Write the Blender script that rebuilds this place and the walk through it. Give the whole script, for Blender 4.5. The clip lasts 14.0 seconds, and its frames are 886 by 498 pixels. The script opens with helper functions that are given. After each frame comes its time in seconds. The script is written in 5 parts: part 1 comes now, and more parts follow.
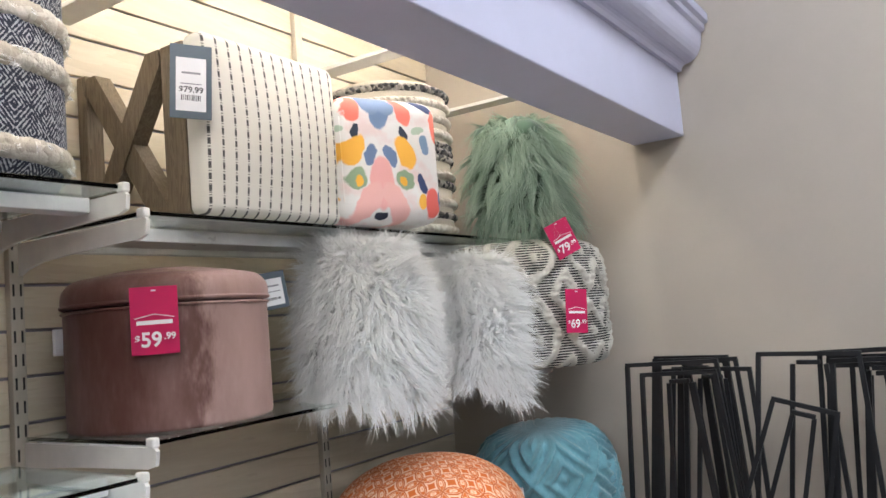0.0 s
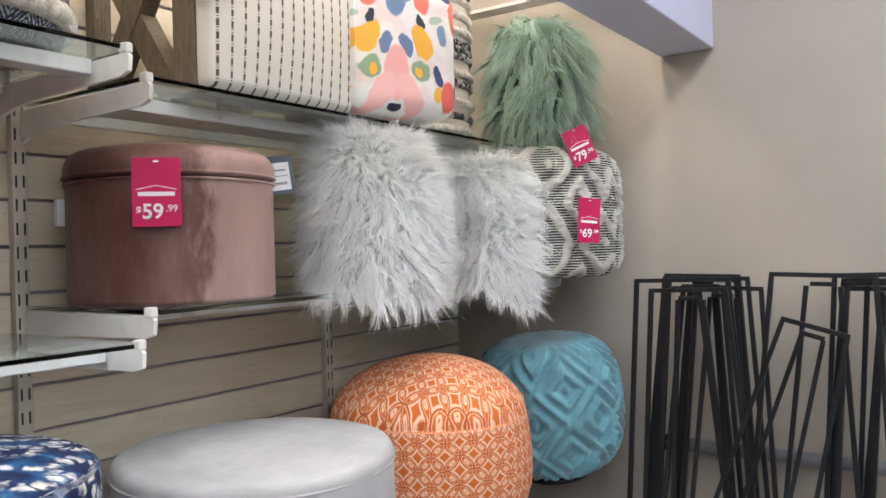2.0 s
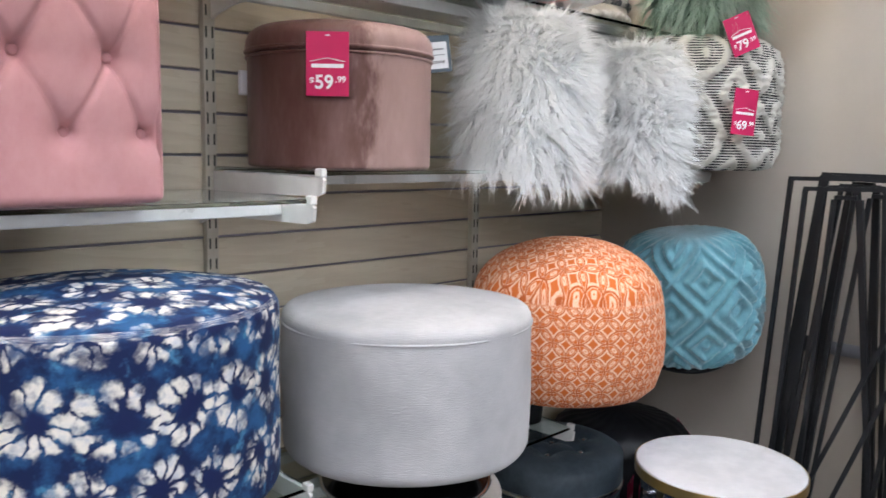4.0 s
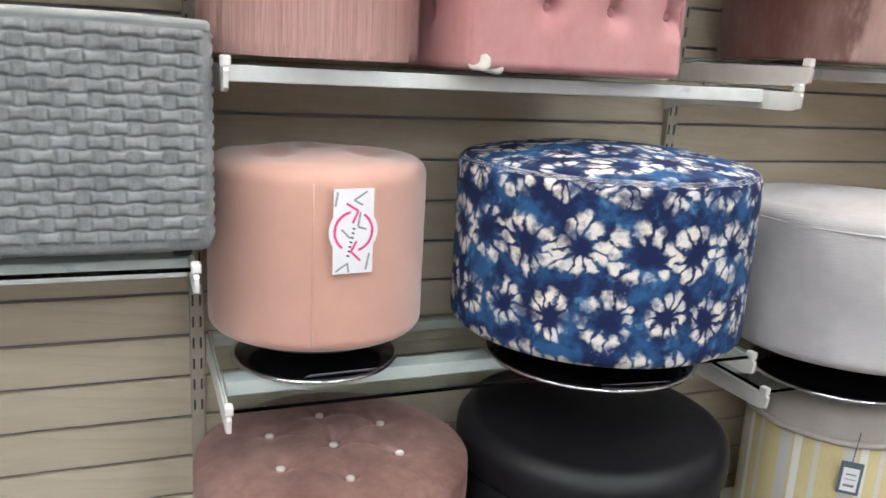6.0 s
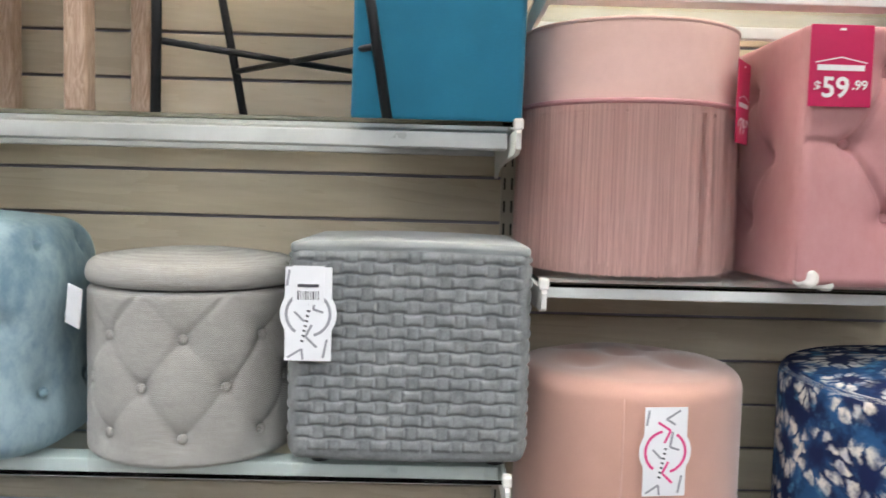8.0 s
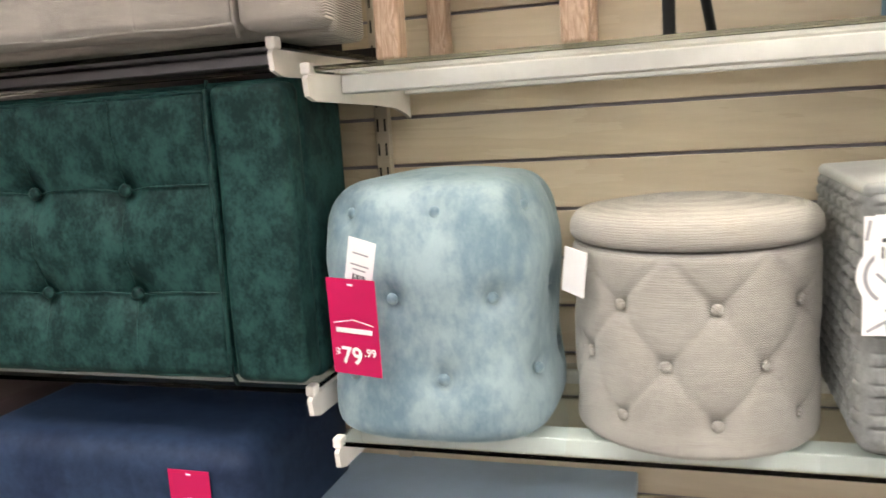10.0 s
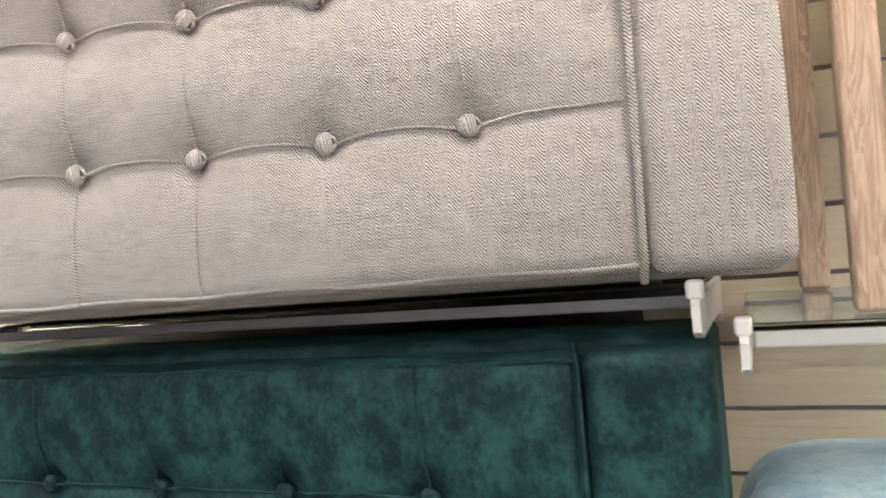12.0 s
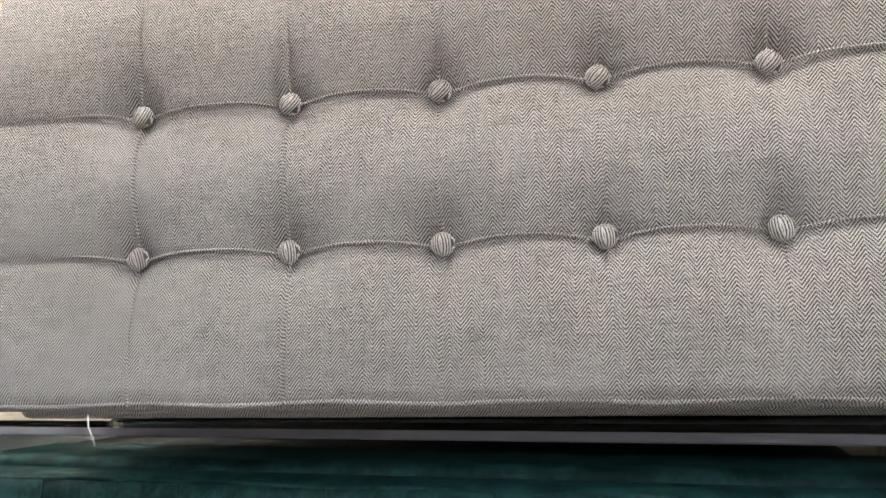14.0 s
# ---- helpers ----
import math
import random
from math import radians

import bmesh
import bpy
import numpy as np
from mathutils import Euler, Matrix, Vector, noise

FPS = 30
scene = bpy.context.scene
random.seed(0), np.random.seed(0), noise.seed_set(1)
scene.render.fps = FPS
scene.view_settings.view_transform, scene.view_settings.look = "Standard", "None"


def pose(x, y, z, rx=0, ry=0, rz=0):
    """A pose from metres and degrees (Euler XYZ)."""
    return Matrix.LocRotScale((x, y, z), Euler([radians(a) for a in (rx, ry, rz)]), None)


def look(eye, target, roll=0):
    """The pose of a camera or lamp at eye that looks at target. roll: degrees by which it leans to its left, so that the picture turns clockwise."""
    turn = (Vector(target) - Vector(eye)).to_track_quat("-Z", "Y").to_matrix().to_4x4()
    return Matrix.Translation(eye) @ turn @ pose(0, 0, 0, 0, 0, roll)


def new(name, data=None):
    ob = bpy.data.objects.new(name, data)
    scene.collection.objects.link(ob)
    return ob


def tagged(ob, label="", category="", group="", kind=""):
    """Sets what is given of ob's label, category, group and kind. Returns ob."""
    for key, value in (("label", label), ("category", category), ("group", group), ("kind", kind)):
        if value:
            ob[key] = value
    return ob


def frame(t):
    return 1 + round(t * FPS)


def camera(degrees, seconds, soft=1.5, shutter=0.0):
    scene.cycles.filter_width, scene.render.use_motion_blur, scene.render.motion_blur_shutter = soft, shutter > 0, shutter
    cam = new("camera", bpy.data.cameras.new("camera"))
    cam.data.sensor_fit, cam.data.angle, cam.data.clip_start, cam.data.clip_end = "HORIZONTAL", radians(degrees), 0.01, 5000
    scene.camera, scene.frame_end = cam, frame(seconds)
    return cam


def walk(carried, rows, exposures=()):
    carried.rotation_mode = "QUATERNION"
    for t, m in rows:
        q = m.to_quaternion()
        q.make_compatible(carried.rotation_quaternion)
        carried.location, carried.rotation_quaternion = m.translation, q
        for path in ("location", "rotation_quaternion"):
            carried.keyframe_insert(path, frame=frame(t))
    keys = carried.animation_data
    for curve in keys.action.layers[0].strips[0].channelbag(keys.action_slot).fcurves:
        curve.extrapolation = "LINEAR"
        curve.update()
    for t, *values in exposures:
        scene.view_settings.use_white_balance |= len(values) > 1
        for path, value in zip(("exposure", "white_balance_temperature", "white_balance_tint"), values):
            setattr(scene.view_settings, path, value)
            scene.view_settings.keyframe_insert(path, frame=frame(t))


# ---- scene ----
cam = camera(58.6, 14.0, shutter=0.22)
PATH = [
    (0, (0.291, -1.723, 1.583), (1.961, -0.635, 1.749), -4.6),
    (0.5, (0.319, -1.722, 1.559), (1.99, -0.633, 1.702), -4.0),
    (1, (0.342, -1.718, 1.534), (2.012, -0.623, 1.634), -3.1),
    (1.5, (0.339, -1.717, 1.52), (2.0, -0.603, 1.57), -2.2),
    (2, (0.334, -1.703, 1.498), (1.984, -0.573, 1.495), -1.5),
    (2.2, (0.333, -1.703, 1.483), (1.974, -0.561, 1.465), -1.3),
    (4.3, (0.213, -1.766, 1.431), (1.526, -0.284, 1.15), 1.2),
    (4.5, (0.169, -1.76, 1.419), (1.405, -0.215, 1.128), 1.2),
    (5, (0.053, -1.76, 1.404), (1.077, -0.08, 1.047), 1.9),
    (5.5, (-0.042, -1.774, 1.384), (0.805, -0.012, 0.959), 2.7),
    (6, (-0.108, -1.781, 1.366), (0.606, 0.028, 0.897), 3.1),
    (6.5, (-0.144, -1.797, 1.404), (0.427, 0.064, 0.946), 2.1),
    (7, (-0.17, -1.79, 1.472), (0.265, 0.138, 1.168), 0.3),
    (7.5, (-0.145, -1.785, 1.517), (0.096, 0.195, 1.369), 0.4),
    (8, (-0.157, -1.765, 1.482), (-0.133, 0.23, 1.347), 1.5),
    (8.5, (-0.244, -1.734, 1.466), (-0.404, 0.242, 1.199), 0.5),
    (8.7, (-0.303, -1.738, 1.467), (-0.501, 0.224, 1.13), -0.4),
    (10.8, (-0.781, -1.415, 1.545), (-1.524, 0.422, 1.276), -3.9),
    (11, (-0.84, -1.371, 1.555), (-1.563, 0.481, 1.337), -4.3),
    (11.5, (-0.973, -1.269, 1.603), (-1.707, 0.591, 1.594), -4.3),
    (12, (-1.111, -1.299, 1.684), (-1.846, 0.561, 1.709), -4.6),
    (12.5, (-1.234, -1.321, 1.694), (-1.928, 0.549, 1.842), -2.9),
    (13, (-1.326, -1.277, 1.722), (-1.958, 0.601, 1.994), -0.9),
    (13.5, (-1.39, -1.273, 1.719), (-2.008, 0.595, 2.072), -0.2),
    (14, (-1.437, -1.311, 1.702), (-2.036, 0.576, 1.982), -1.1),
]
walk(cam, [(t, look(e, g, r)) for t, e, g, r in PATH],
     [(0, -0.03, 6250, 10), (2.2, 0.16, 6250, 10), (4.3, 0.31, 6050, 11), (6.0, 0.4, 6450, 10), (7.0, 0.46, 6650, 10), (7.6, 0.13, 6550, 10), (8.7, 0.36, 6250, 9), (10.8, 0.68, 8100, 15), (11.5, 0.74, 7700, 14), (12.2, 0.76, 6600, 11), (12.9, 0.4, 6400, 11), (14, 0.26, 6300, 10)])

# ---- world and light ----
world = bpy.data.worlds.new("world")
scene.world = world
world.use_nodes = True
world.node_tree.nodes["Background"].inputs[0].default_value = (0.75, 0.8, 0.9, 1)
world.node_tree.nodes["Background"].inputs[1].default_value = 0.15
scene.view_settings.exposure = 0.0

# ---- materials ----


def nodes_of(name):
    m = bpy.data.materials.new(name)
    m.use_nodes = True
    nt = m.node_tree
    return m, nt, nt.nodes["Principled BSDF"]


def nd(nt, kind, op=None, **ins):
    n = nt.nodes.new("ShaderNode" + kind)
    if op:
        n.operation = op
    for k, v in ins.items():
        key = int(k[1:]) if k[0] == "i" and k[1:].isdigit() else k.replace("_", " ")
        sock = n.inputs[key]
        if isinstance(v, bpy.types.NodeSocket):
            nt.links.new(v, sock)
        else:
            sock.default_value = v
    return n


def ma(nt, op, a, b=0.0, c=0.0):
    return nd(nt, "Math", op, i0=a, i1=b, i2=c).outputs[0]


def mixc(nt, f, a, b):
    n = nt.nodes.new("ShaderNodeMix")
    n.data_type = "RGBA"
    for sock, v in ((n.inputs[0], f), (n.inputs[6], a), (n.inputs[7], b)):
        if isinstance(v, bpy.types.NodeSocket):
            nt.links.new(v, sock)
        else:
            sock.default_value = v if not isinstance(v, tuple) or len(v) == 4 else (*v, 1)
    return n.outputs[2]


def step(nt, v, lo, hi):
    n = nt.nodes.new("ShaderNodeMapRange")
    n.interpolation_type = "SMOOTHSTEP"
    nt.links.new(v, n.inputs[0])
    n.inputs[1].default_value, n.inputs[2].default_value = lo, hi
    return n.outputs[0]


def xyz(nt):
    c = nt.nodes.new("ShaderNodeTexCoord")
    s = nd(nt, "SeparateXYZ", Vector=c.outputs["Object"])
    return c.outputs["Object"], s.outputs[0], s.outputs[1], s.outputs[2]


def noisy(nt, vec, scale, detail=4.0, rough=0.6):
    return nd(nt, "TexNoise", Vector=vec, Scale=scale, Detail=detail, Roughness=rough).outputs[0]


def bumped(nt, bs, height, strength, dist=0.002, normal=None):
    b = nd(nt, "Bump", Strength=strength, Distance=dist, Height=height)
    if normal is not None:
        nt.links.new(normal, b.inputs["Normal"])
    nt.links.new(b.outputs[0], bs.inputs["Normal"])
    return b.outputs[0]


def tint(c, k):
    return tuple(min(1.0, x * k) for x in c[:3])


def cloth(name, col, weave=600.0, mottle=9.0, amount=0.25, rough=0.9, sheen=0.3, bump=0.25, stretch=(1, 1, 1)):
    """Woven cloth: thread grain and soft unevenness."""
    m, nt, bs = nodes_of(name)
    o, x, y, z = xyz(nt)
    mp = nd(nt, "Mapping", Vector=o, Scale=stretch).outputs[0]
    big = noisy(nt, o, mottle, 3)
    fine = noisy(nt, mp, weave, 2, 0.7)
    c = mixc(nt, step(nt, big, 0.3, 0.7), tint(col, 1 - amount), tint(col, 1 + amount * 0.5))
    c = mixc(nt, ma(nt, "MULTIPLY", fine, 0.35), c, tint(col, 0.55))
    nt.links.new(c, bs.inputs["Base Color"])
    bs.inputs["Roughness"].default_value = rough
    bs.inputs["Sheen Weight"].default_value = sheen
    bs.inputs["Specular IOR Level"].default_value = 0.2
    bumped(nt, bs, fine, bump, 0.0015)
    return m


def velvet(name, col, hi, scale=7.0, rough=0.55, sheen=0.8, streak=1.0, blot=0.5, sheen_split=None):
    """Velvet with brushed patches where the pile lies the other way."""
    m, nt, bs = nodes_of(name)
    o, x, y, z = xyz(nt)
    mp = nd(nt, "Mapping", Vector=o, Scale=(1, 1, streak)).outputs[0]
    a = noisy(nt, mp, scale, 5, 0.62)
    b = noisy(nt, mp, scale * 6, 4, 0.7)
    f = step(nt, ma(nt, "ADD", ma(nt, "MULTIPLY", a, 0.65), ma(nt, "MULTIPLY", b, 0.35)), 0.5 - 0.22 * (1.2 - blot), 0.5 + 0.25 * (1.2 - blot))
    if sheen_split is not None:
        # light and dark sheen of pile brushed two ways, painted in as two tones
        light_side = step(nt, ma(nt, "ADD", x, ma(nt, "MULTIPLY", ma(nt, "SUBTRACT", b, 0.5), 0.16)), sheen_split - 0.02, sheen_split + 0.035)
        f = ma(nt, "ADD", ma(nt, "MULTIPLY", f, 0.35), ma(nt, "MULTIPLY", light_side, 0.65))
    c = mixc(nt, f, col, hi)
    nt.links.new(c, bs.inputs["Base Color"])
    bs.inputs["Roughness"].default_value = rough
    bs.inputs["Sheen Weight"].default_value = sheen
    bs.inputs["Sheen Roughness"].default_value = 0.35
    bs.inputs["Sheen Tint"].default_value = (*tint(hi, 1.5), 1)
    bs.inputs["Specular IOR Level"].default_value = 0.15
    n1 = noisy(nt, o, 700.0, 2)
    bumped(nt, bs, ma(nt, "ADD", n1, ma(nt, "MULTIPLY", a, 3.0)), 0.12, 0.004)
    return m


def solid(name, col, rough=0.4, metal=0.0, spec=0.5, wear=0.12, scale=14.0, coat=0.0):
    m, nt, bs = nodes_of(name)
    o, x, y, z = xyz(nt)
    n = noisy(nt, o, scale, 5)
    f = noisy(nt, o, scale * 16, 2)
    c = mixc(nt, step(nt, n, 0.3, 0.75), tint(col, 1 - wear), tint(col, 1 + wear * 0.4))
    nt.links.new(c, bs.inputs["Base Color"])
    nt.links.new(ma(nt, "MULTIPLY_ADD", n, rough * 0.5, rough * 0.75), bs.inputs["Roughness"])
    bs.inputs["Metallic"].default_value = metal
    bs.inputs["Specular IOR Level"].default_value = spec
    bs.inputs["Coat Weight"].default_value = coat
    bumped(nt, bs, f, 0.06, 0.001)
    return m


def herringbone(name, dark, light, w=0.011, p=0.0042):
    m, nt, bs = nodes_of(name)
    o, x, y, z = xyz(nt)
    wob = nd(nt, "TexNoise", Vector=o, Scale=60.0, Detail=2.0).outputs[0]
    xx = ma(nt, "ADD", x, ma(nt, "MULTIPLY", wob, 0.0022))
    zig = ma(nt, "ABSOLUTE", ma(nt, "SUBTRACT", ma(nt, "FRACT", ma(nt, "DIVIDE", xx, 2 * w)), 0.5))
    ph = ma(nt, "ADD", ma(nt, "DIVIDE", ma(nt, "ADD", z, ma(nt, "MULTIPLY", wob, 0.002)), p), ma(nt, "MULTIPLY", zig, 2 * w / p * 1.25))
    s = ma(nt, "SINE", ma(nt, "MULTIPLY", ph, 2 * math.pi))
    thick = noisy(nt, nd(nt, "Mapping", Vector=o, Scale=(420, 420, 90)).outputs[0], 1.0, 3)
    slub = noisy(nt, nd(nt, "Mapping", Vector=o, Scale=(30, 30, 500)).outputs[0], 1.0, 2)
    line = step(nt, ma(nt, "ADD", s, ma(nt, "MULTIPLY", ma(nt, "SUBTRACT", thick, 0.5), 1.7)), -0.5, 0.6)
    big = noisy(nt, o, 10.0, 3)
    f = ma(nt, "MULTIPLY", line, ma(nt, "MULTIPLY_ADD", slub, 1.5, 0.2))
    c = mixc(nt, f, dark, light)
    c = mixc(nt, ma(nt, "MULTIPLY", step(nt, big, 0.45, 0.75), 0.25), c, tint(light, 0.8))
    nt.links.new(c, bs.inputs["Base Color"])
    bs.inputs["Roughness"].default_value = 0.95
    bs.inputs["Sheen Weight"].default_value = 0.2
    bs.inputs["Specular IOR Level"].default_value = 0.15
    bumped(nt, bs, ma(nt, "ADD", line, thick), 0.6, 0.0016)
    return m


def glass(name):
    m, nt, bs = nodes_of(name)
    bs.inputs["Base Color"].default_value = (0.86, 0.95, 0.92, 1)
    bs.inputs["Transmission Weight"].default_value = 1.0
    bs.inputs["Roughness"].default_value = 0.02
    bs.inputs["IOR"].default_value = 1.3
    return m


def wood(name, a, b, scale=9.0, along="z"):
    m, nt, bs = nodes_of(name)
    o, x, y, z = xyz(nt)
    st = {"z": (6, 6, 0.5), "x": (0.5, 6, 6), "y": (6, 0.5, 6)}[along]
    mp = nd(nt, "Mapping", Vector=o, Scale=st).outputs[0]
    n = nd(nt, "TexNoise", Vector=mp, Scale=scale, Detail=5.0, Distortion=1.2).outputs[0]
    fine = noisy(nt, mp, scale * 12, 3)
    r = ma(nt, "FRACT", ma(nt, "MULTIPLY", n, 7.0))
    c = mixc(nt, step(nt, r, 0.1, 0.9), a, b)
    c = mixc(nt, ma(nt, "MULTIPLY", fine, 0.3), c, tint(a, 0.6))
    nt.links.new(c, bs.inputs["Base Color"])
    bs.inputs["Roughness"].default_value = 0.6
    bumped(nt, bs, fine, 0.15, 0.001)
    return m


def around(nt, x, y):
    """Angle round the upright axis, 0 at the side that faces the aisle."""
    return ma(nt, "ARCTAN2", x, ma(nt, "MULTIPLY", y, -1.0))


def shibori(name, radius, rim):
    """Tie-dyed cotton: rows of pale scorched rings round dark stars on blotted indigo."""
    m, nt, bs = nodes_of(name)
    o, x, y, z = xyz(nt)
    top = step(nt, z, rim - 0.004, rim + 0.006)
    wob = nd(nt, "TexNoise", Vector=o, Scale=8.0, Detail=3.0)
    wsep = nd(nt, "SeparateXYZ", Vector=wob.outputs[1])
    jit = nd(nt, "SeparateXYZ", Vector=nd(nt, "TexNoise", Vector=o, Scale=55.0, Detail=3.0).outputs[1])
    u = ma(nt, "MULTIPLY", around(nt, x, y), radius)
    side = ma(nt, "SUBTRACT", 1.0, top)
    u = ma(nt, "ADD", ma(nt, "MULTIPLY", u, side), ma(nt, "MULTIPLY", x, top))
    v = ma(nt, "ADD", ma(nt, "MULTIPLY", z, side), ma(nt, "MULTIPLY", y, top))
    u = ma(nt, "ADD", u, ma(nt, "MULTIPLY_ADD", jit.outputs[0], 0.026, ma(nt, "MULTIPLY", wsep.outputs[0], 0.075)))
    v = ma(nt, "ADD", v, ma(nt, "MULTIPLY_ADD", jit.outputs[1], 0.026, ma(nt, "MULTIPLY_ADD", wsep.outputs[1], 0.07, -0.03)))
    cw, ch = 0.1, 0.124
    row = ma(nt, "FLOOR", ma(nt, "DIVIDE", v, ch))
    odd = ma(nt, "MODULO", ma(nt, "ABSOLUTE", row), 2.0)
    uu = ma(nt, "MULTIPLY_ADD", odd, 0.42, ma(nt, "DIVIDE", u, cw))
    a = ma(nt, "SUBTRACT", ma(nt, "FRACT", uu), 0.5)
    b = ma(nt, "MULTIPLY", ma(nt, "SUBTRACT", ma(nt, "FRACT", ma(nt, "DIVIDE", v, ch)), 0.5), ch / cw)
    rr = ma(nt, "SQRT", ma(nt, "ADD", ma(nt, "MULTIPLY", a, a), ma(nt, "MULTIPLY", b, b)))
    ang = ma(nt, "ARCTAN2", b, a)
    wn = nd(nt, "TexWhiteNoise", Vector=nd(nt, "CombineXYZ", X=ma(nt, "FLOOR", uu), Y=row).outputs[0]).outputs[0]
    blot = noisy(nt, o, 26.0, 4)
    size = ma(nt, "ADD", ma(nt, "MULTIPLY_ADD", odd, -0.12, 0.53), ma(nt, "MULTIPLY", ma(nt, "SUBTRACT", blot, 0.5), 0.42))
    raw = ma(nt, "ABSOLUTE", ma(nt, "SINE", ma(nt, "MULTIPLY_ADD", ang, 5.0, ma(nt, "MULTIPLY", wn, 6.0))))
    # scalloped outer rim, ragged star inside
    outer = ma(nt, "SUBTRACT", 1.0, step(nt, ma(nt, "SUBTRACT", rr, ma(nt, "MULTIPLY_ADD", raw, 0.04, ma(nt, "SUBTRACT", size, 0.02))), -0.06, 0.06))
    core = ma(nt, "MULTIPLY", size, ma(nt, "MULTIPLY_ADD", wn, 0.22, 0.5))
    inner = step(nt, ma(nt, "SUBTRACT", ma(nt, "MULTIPLY_ADD", raw, 0.13, rr), ma(nt, "ADD", core, 0.07)), -0.05, 0.08)
    pet = step(nt, ma(nt, "MULTIPLY_ADD", ma(nt, "SUBTRACT", jit.outputs[2], 0.5), 1.3, raw), 0.12, 0.6)
    f = ma(nt, "MULTIPLY", ma(nt, "MULTIPLY", outer, inner), pet)
    f = ma(nt, "MULTIPLY", f, ma(nt, "MULTIPLY_ADD", step(nt, noisy(nt, o, 21.0, 4), 0.36, 0.56), 0.85, 0.12))
    stain = ma(nt, "MULTIPLY", ma(nt, "SUBTRACT", noisy(nt, o, 38.0, 4), 0.45), 0.5)
    tn = noisy(nt, o, 15.0, 5)
    blue = mixc(nt, step(nt, tn, 0.42, 0.66), (0.006, 0.014, 0.062), (0.02, 0.085, 0.21))
    blue = mixc(nt, step(nt, noisy(nt, o, 23.0, 4), 0.55, 0.72), blue, (0.06, 0.19, 0.33))
    blue = mixc(nt, ma(nt, "SUBTRACT", 1.0, step(nt, rr, 0.1, 0.3)), blue, (0.006, 0.012, 0.06))
    pale = mixc(nt, step(nt, stain, 0.0, 0.12), (0.74, 0.68, 0.6), (0.5, 0.5, 0.53))
    c = mixc(nt, f, blue, pale)
    nt.links.new(c, bs.inputs["Base Color"])
    bs.inputs["Roughness"].default_value = 0.8
    bs.inputs["Specular IOR Level"].default_value = 0.25
    bumped(nt, bs, ma(nt, "ADD", noisy(nt, o, 500.0, 2), ma(nt, "MULTIPLY", f, 0.6)), 0.2, 0.0015)
    return m


def lattice(name, radius, rim):
    """Orange ground with overlapping circles: pale-edged stars between marked petals."""
    m, nt, bs = nodes_of(name)
    o, x, y, z = xyz(nt)
    wob = nd(nt, "SeparateXYZ", Vector=nd(nt, "TexNoise", Vector=o, Scale=9.0, Detail=2.0).outputs[1])
    top = step(nt, z, rim - 0.002, rim + 0.002)
    side = ma(nt, "SUBTRACT", 1.0, top)
    u = ma(nt, "ADD", ma(nt, "MULTIPLY", ma(nt, "MULTIPLY", around(nt, x, y), radius), side), ma(nt, "MULTIPLY", x, top))
    v = ma(nt, "ADD", ma(nt, "MULTIPLY", z, side), ma(nt, "MULTIPLY", y, top))
    u = ma(nt, "MULTIPLY_ADD", wob.outputs[0], 0.02, u)
    v = ma(nt, "MULTIPLY_ADD", wob.outputs[1], 0.02, v)
    k = 0.7071 / 0.048
    p = ma(nt, "MULTIPLY", ma(nt, "ADD", u, v), k)
    q = ma(nt, "MULTIPLY", ma(nt, "SUBTRACT", u, v), k)
    a = ma(nt, "ABSOLUTE", ma(nt, "SUBTRACT", ma(nt, "FRACT", p), 0.5))
    b = ma(nt, "ABSOLUTE", ma(nt, "SUBTRACT", ma(nt, "FRACT", q), 0.5))
    hi, lo = ma(nt, "MAXIMUM", a, b), ma(nt, "MINIMUM", a, b)
    far = ma(nt, "SUBTRACT", 1.0, hi)
    s = ma(nt, "SUBTRACT", ma(nt, "SQRT", ma(nt, "ADD", ma(nt, "MULTIPLY", far, far), ma(nt, "MULTIPLY", lo, lo))), 0.7071)
    g = noisy(nt, nd(nt, "Mapping", Vector=o, Scale=(160, 160, 420)).outputs[0], 1.0, 2)
    fz = ma(nt, "MULTIPLY_ADD", ma(nt, "SUBTRACT", g, 0.5), 0.09, s)

    def band(val, c, w):
        return ma(nt, "SUBTRACT", 1.0, step(nt, ma(nt, "ABSOLUTE", ma(nt, "SUBTRACT", val, c)), w * 0.6, w * 1.3))
    star = band(fz, 0.075, 0.046)
    petal = band(fz, -0.05, 0.016)
    mark = ma(nt, "MULTIPLY", ma(nt, "SUBTRACT", 1.0, step(nt, fz, -0.125, -0.1)), ma(nt, "MULTIPLY", ma(nt, "SUBTRACT", 1.0, step(nt, lo, 0.15, 0.2)), step(nt, ma(nt, "MULTIPLY_ADD", lo, 0.3, ma(nt, "SUBTRACT", 0.5, hi)), 0.015, 0.035)))
    f = ma(nt, "MAXIMUM", ma(nt, "MAXIMUM", star, ma(nt, "MULTIPLY", petal, 0.8)), mark)
    f = ma(nt, "MULTIPLY", f, ma(nt, "MULTIPLY_ADD", step(nt, g, 0.2, 0.6), 0.35, 0.5))
    ground = mixc(nt, noisy(nt, o, 12.0), (0.56, 0.115, 0.014), (0.68, 0.16, 0.022))
    ground = mixc(nt, ma(nt, "MULTIPLY", band(s, 0.0, 0.025), 0.6), ground, (0.4, 0.075, 0.01))
    c = mixc(nt, f, ground, (0.86, 0.62, 0.45))
    nt.links.new(c, bs.inputs["Base Color"])
    bs.inputs["Roughness"].default_value = 0.9
    bumped(nt, bs, g, 0.3, 0.0012)
    return m


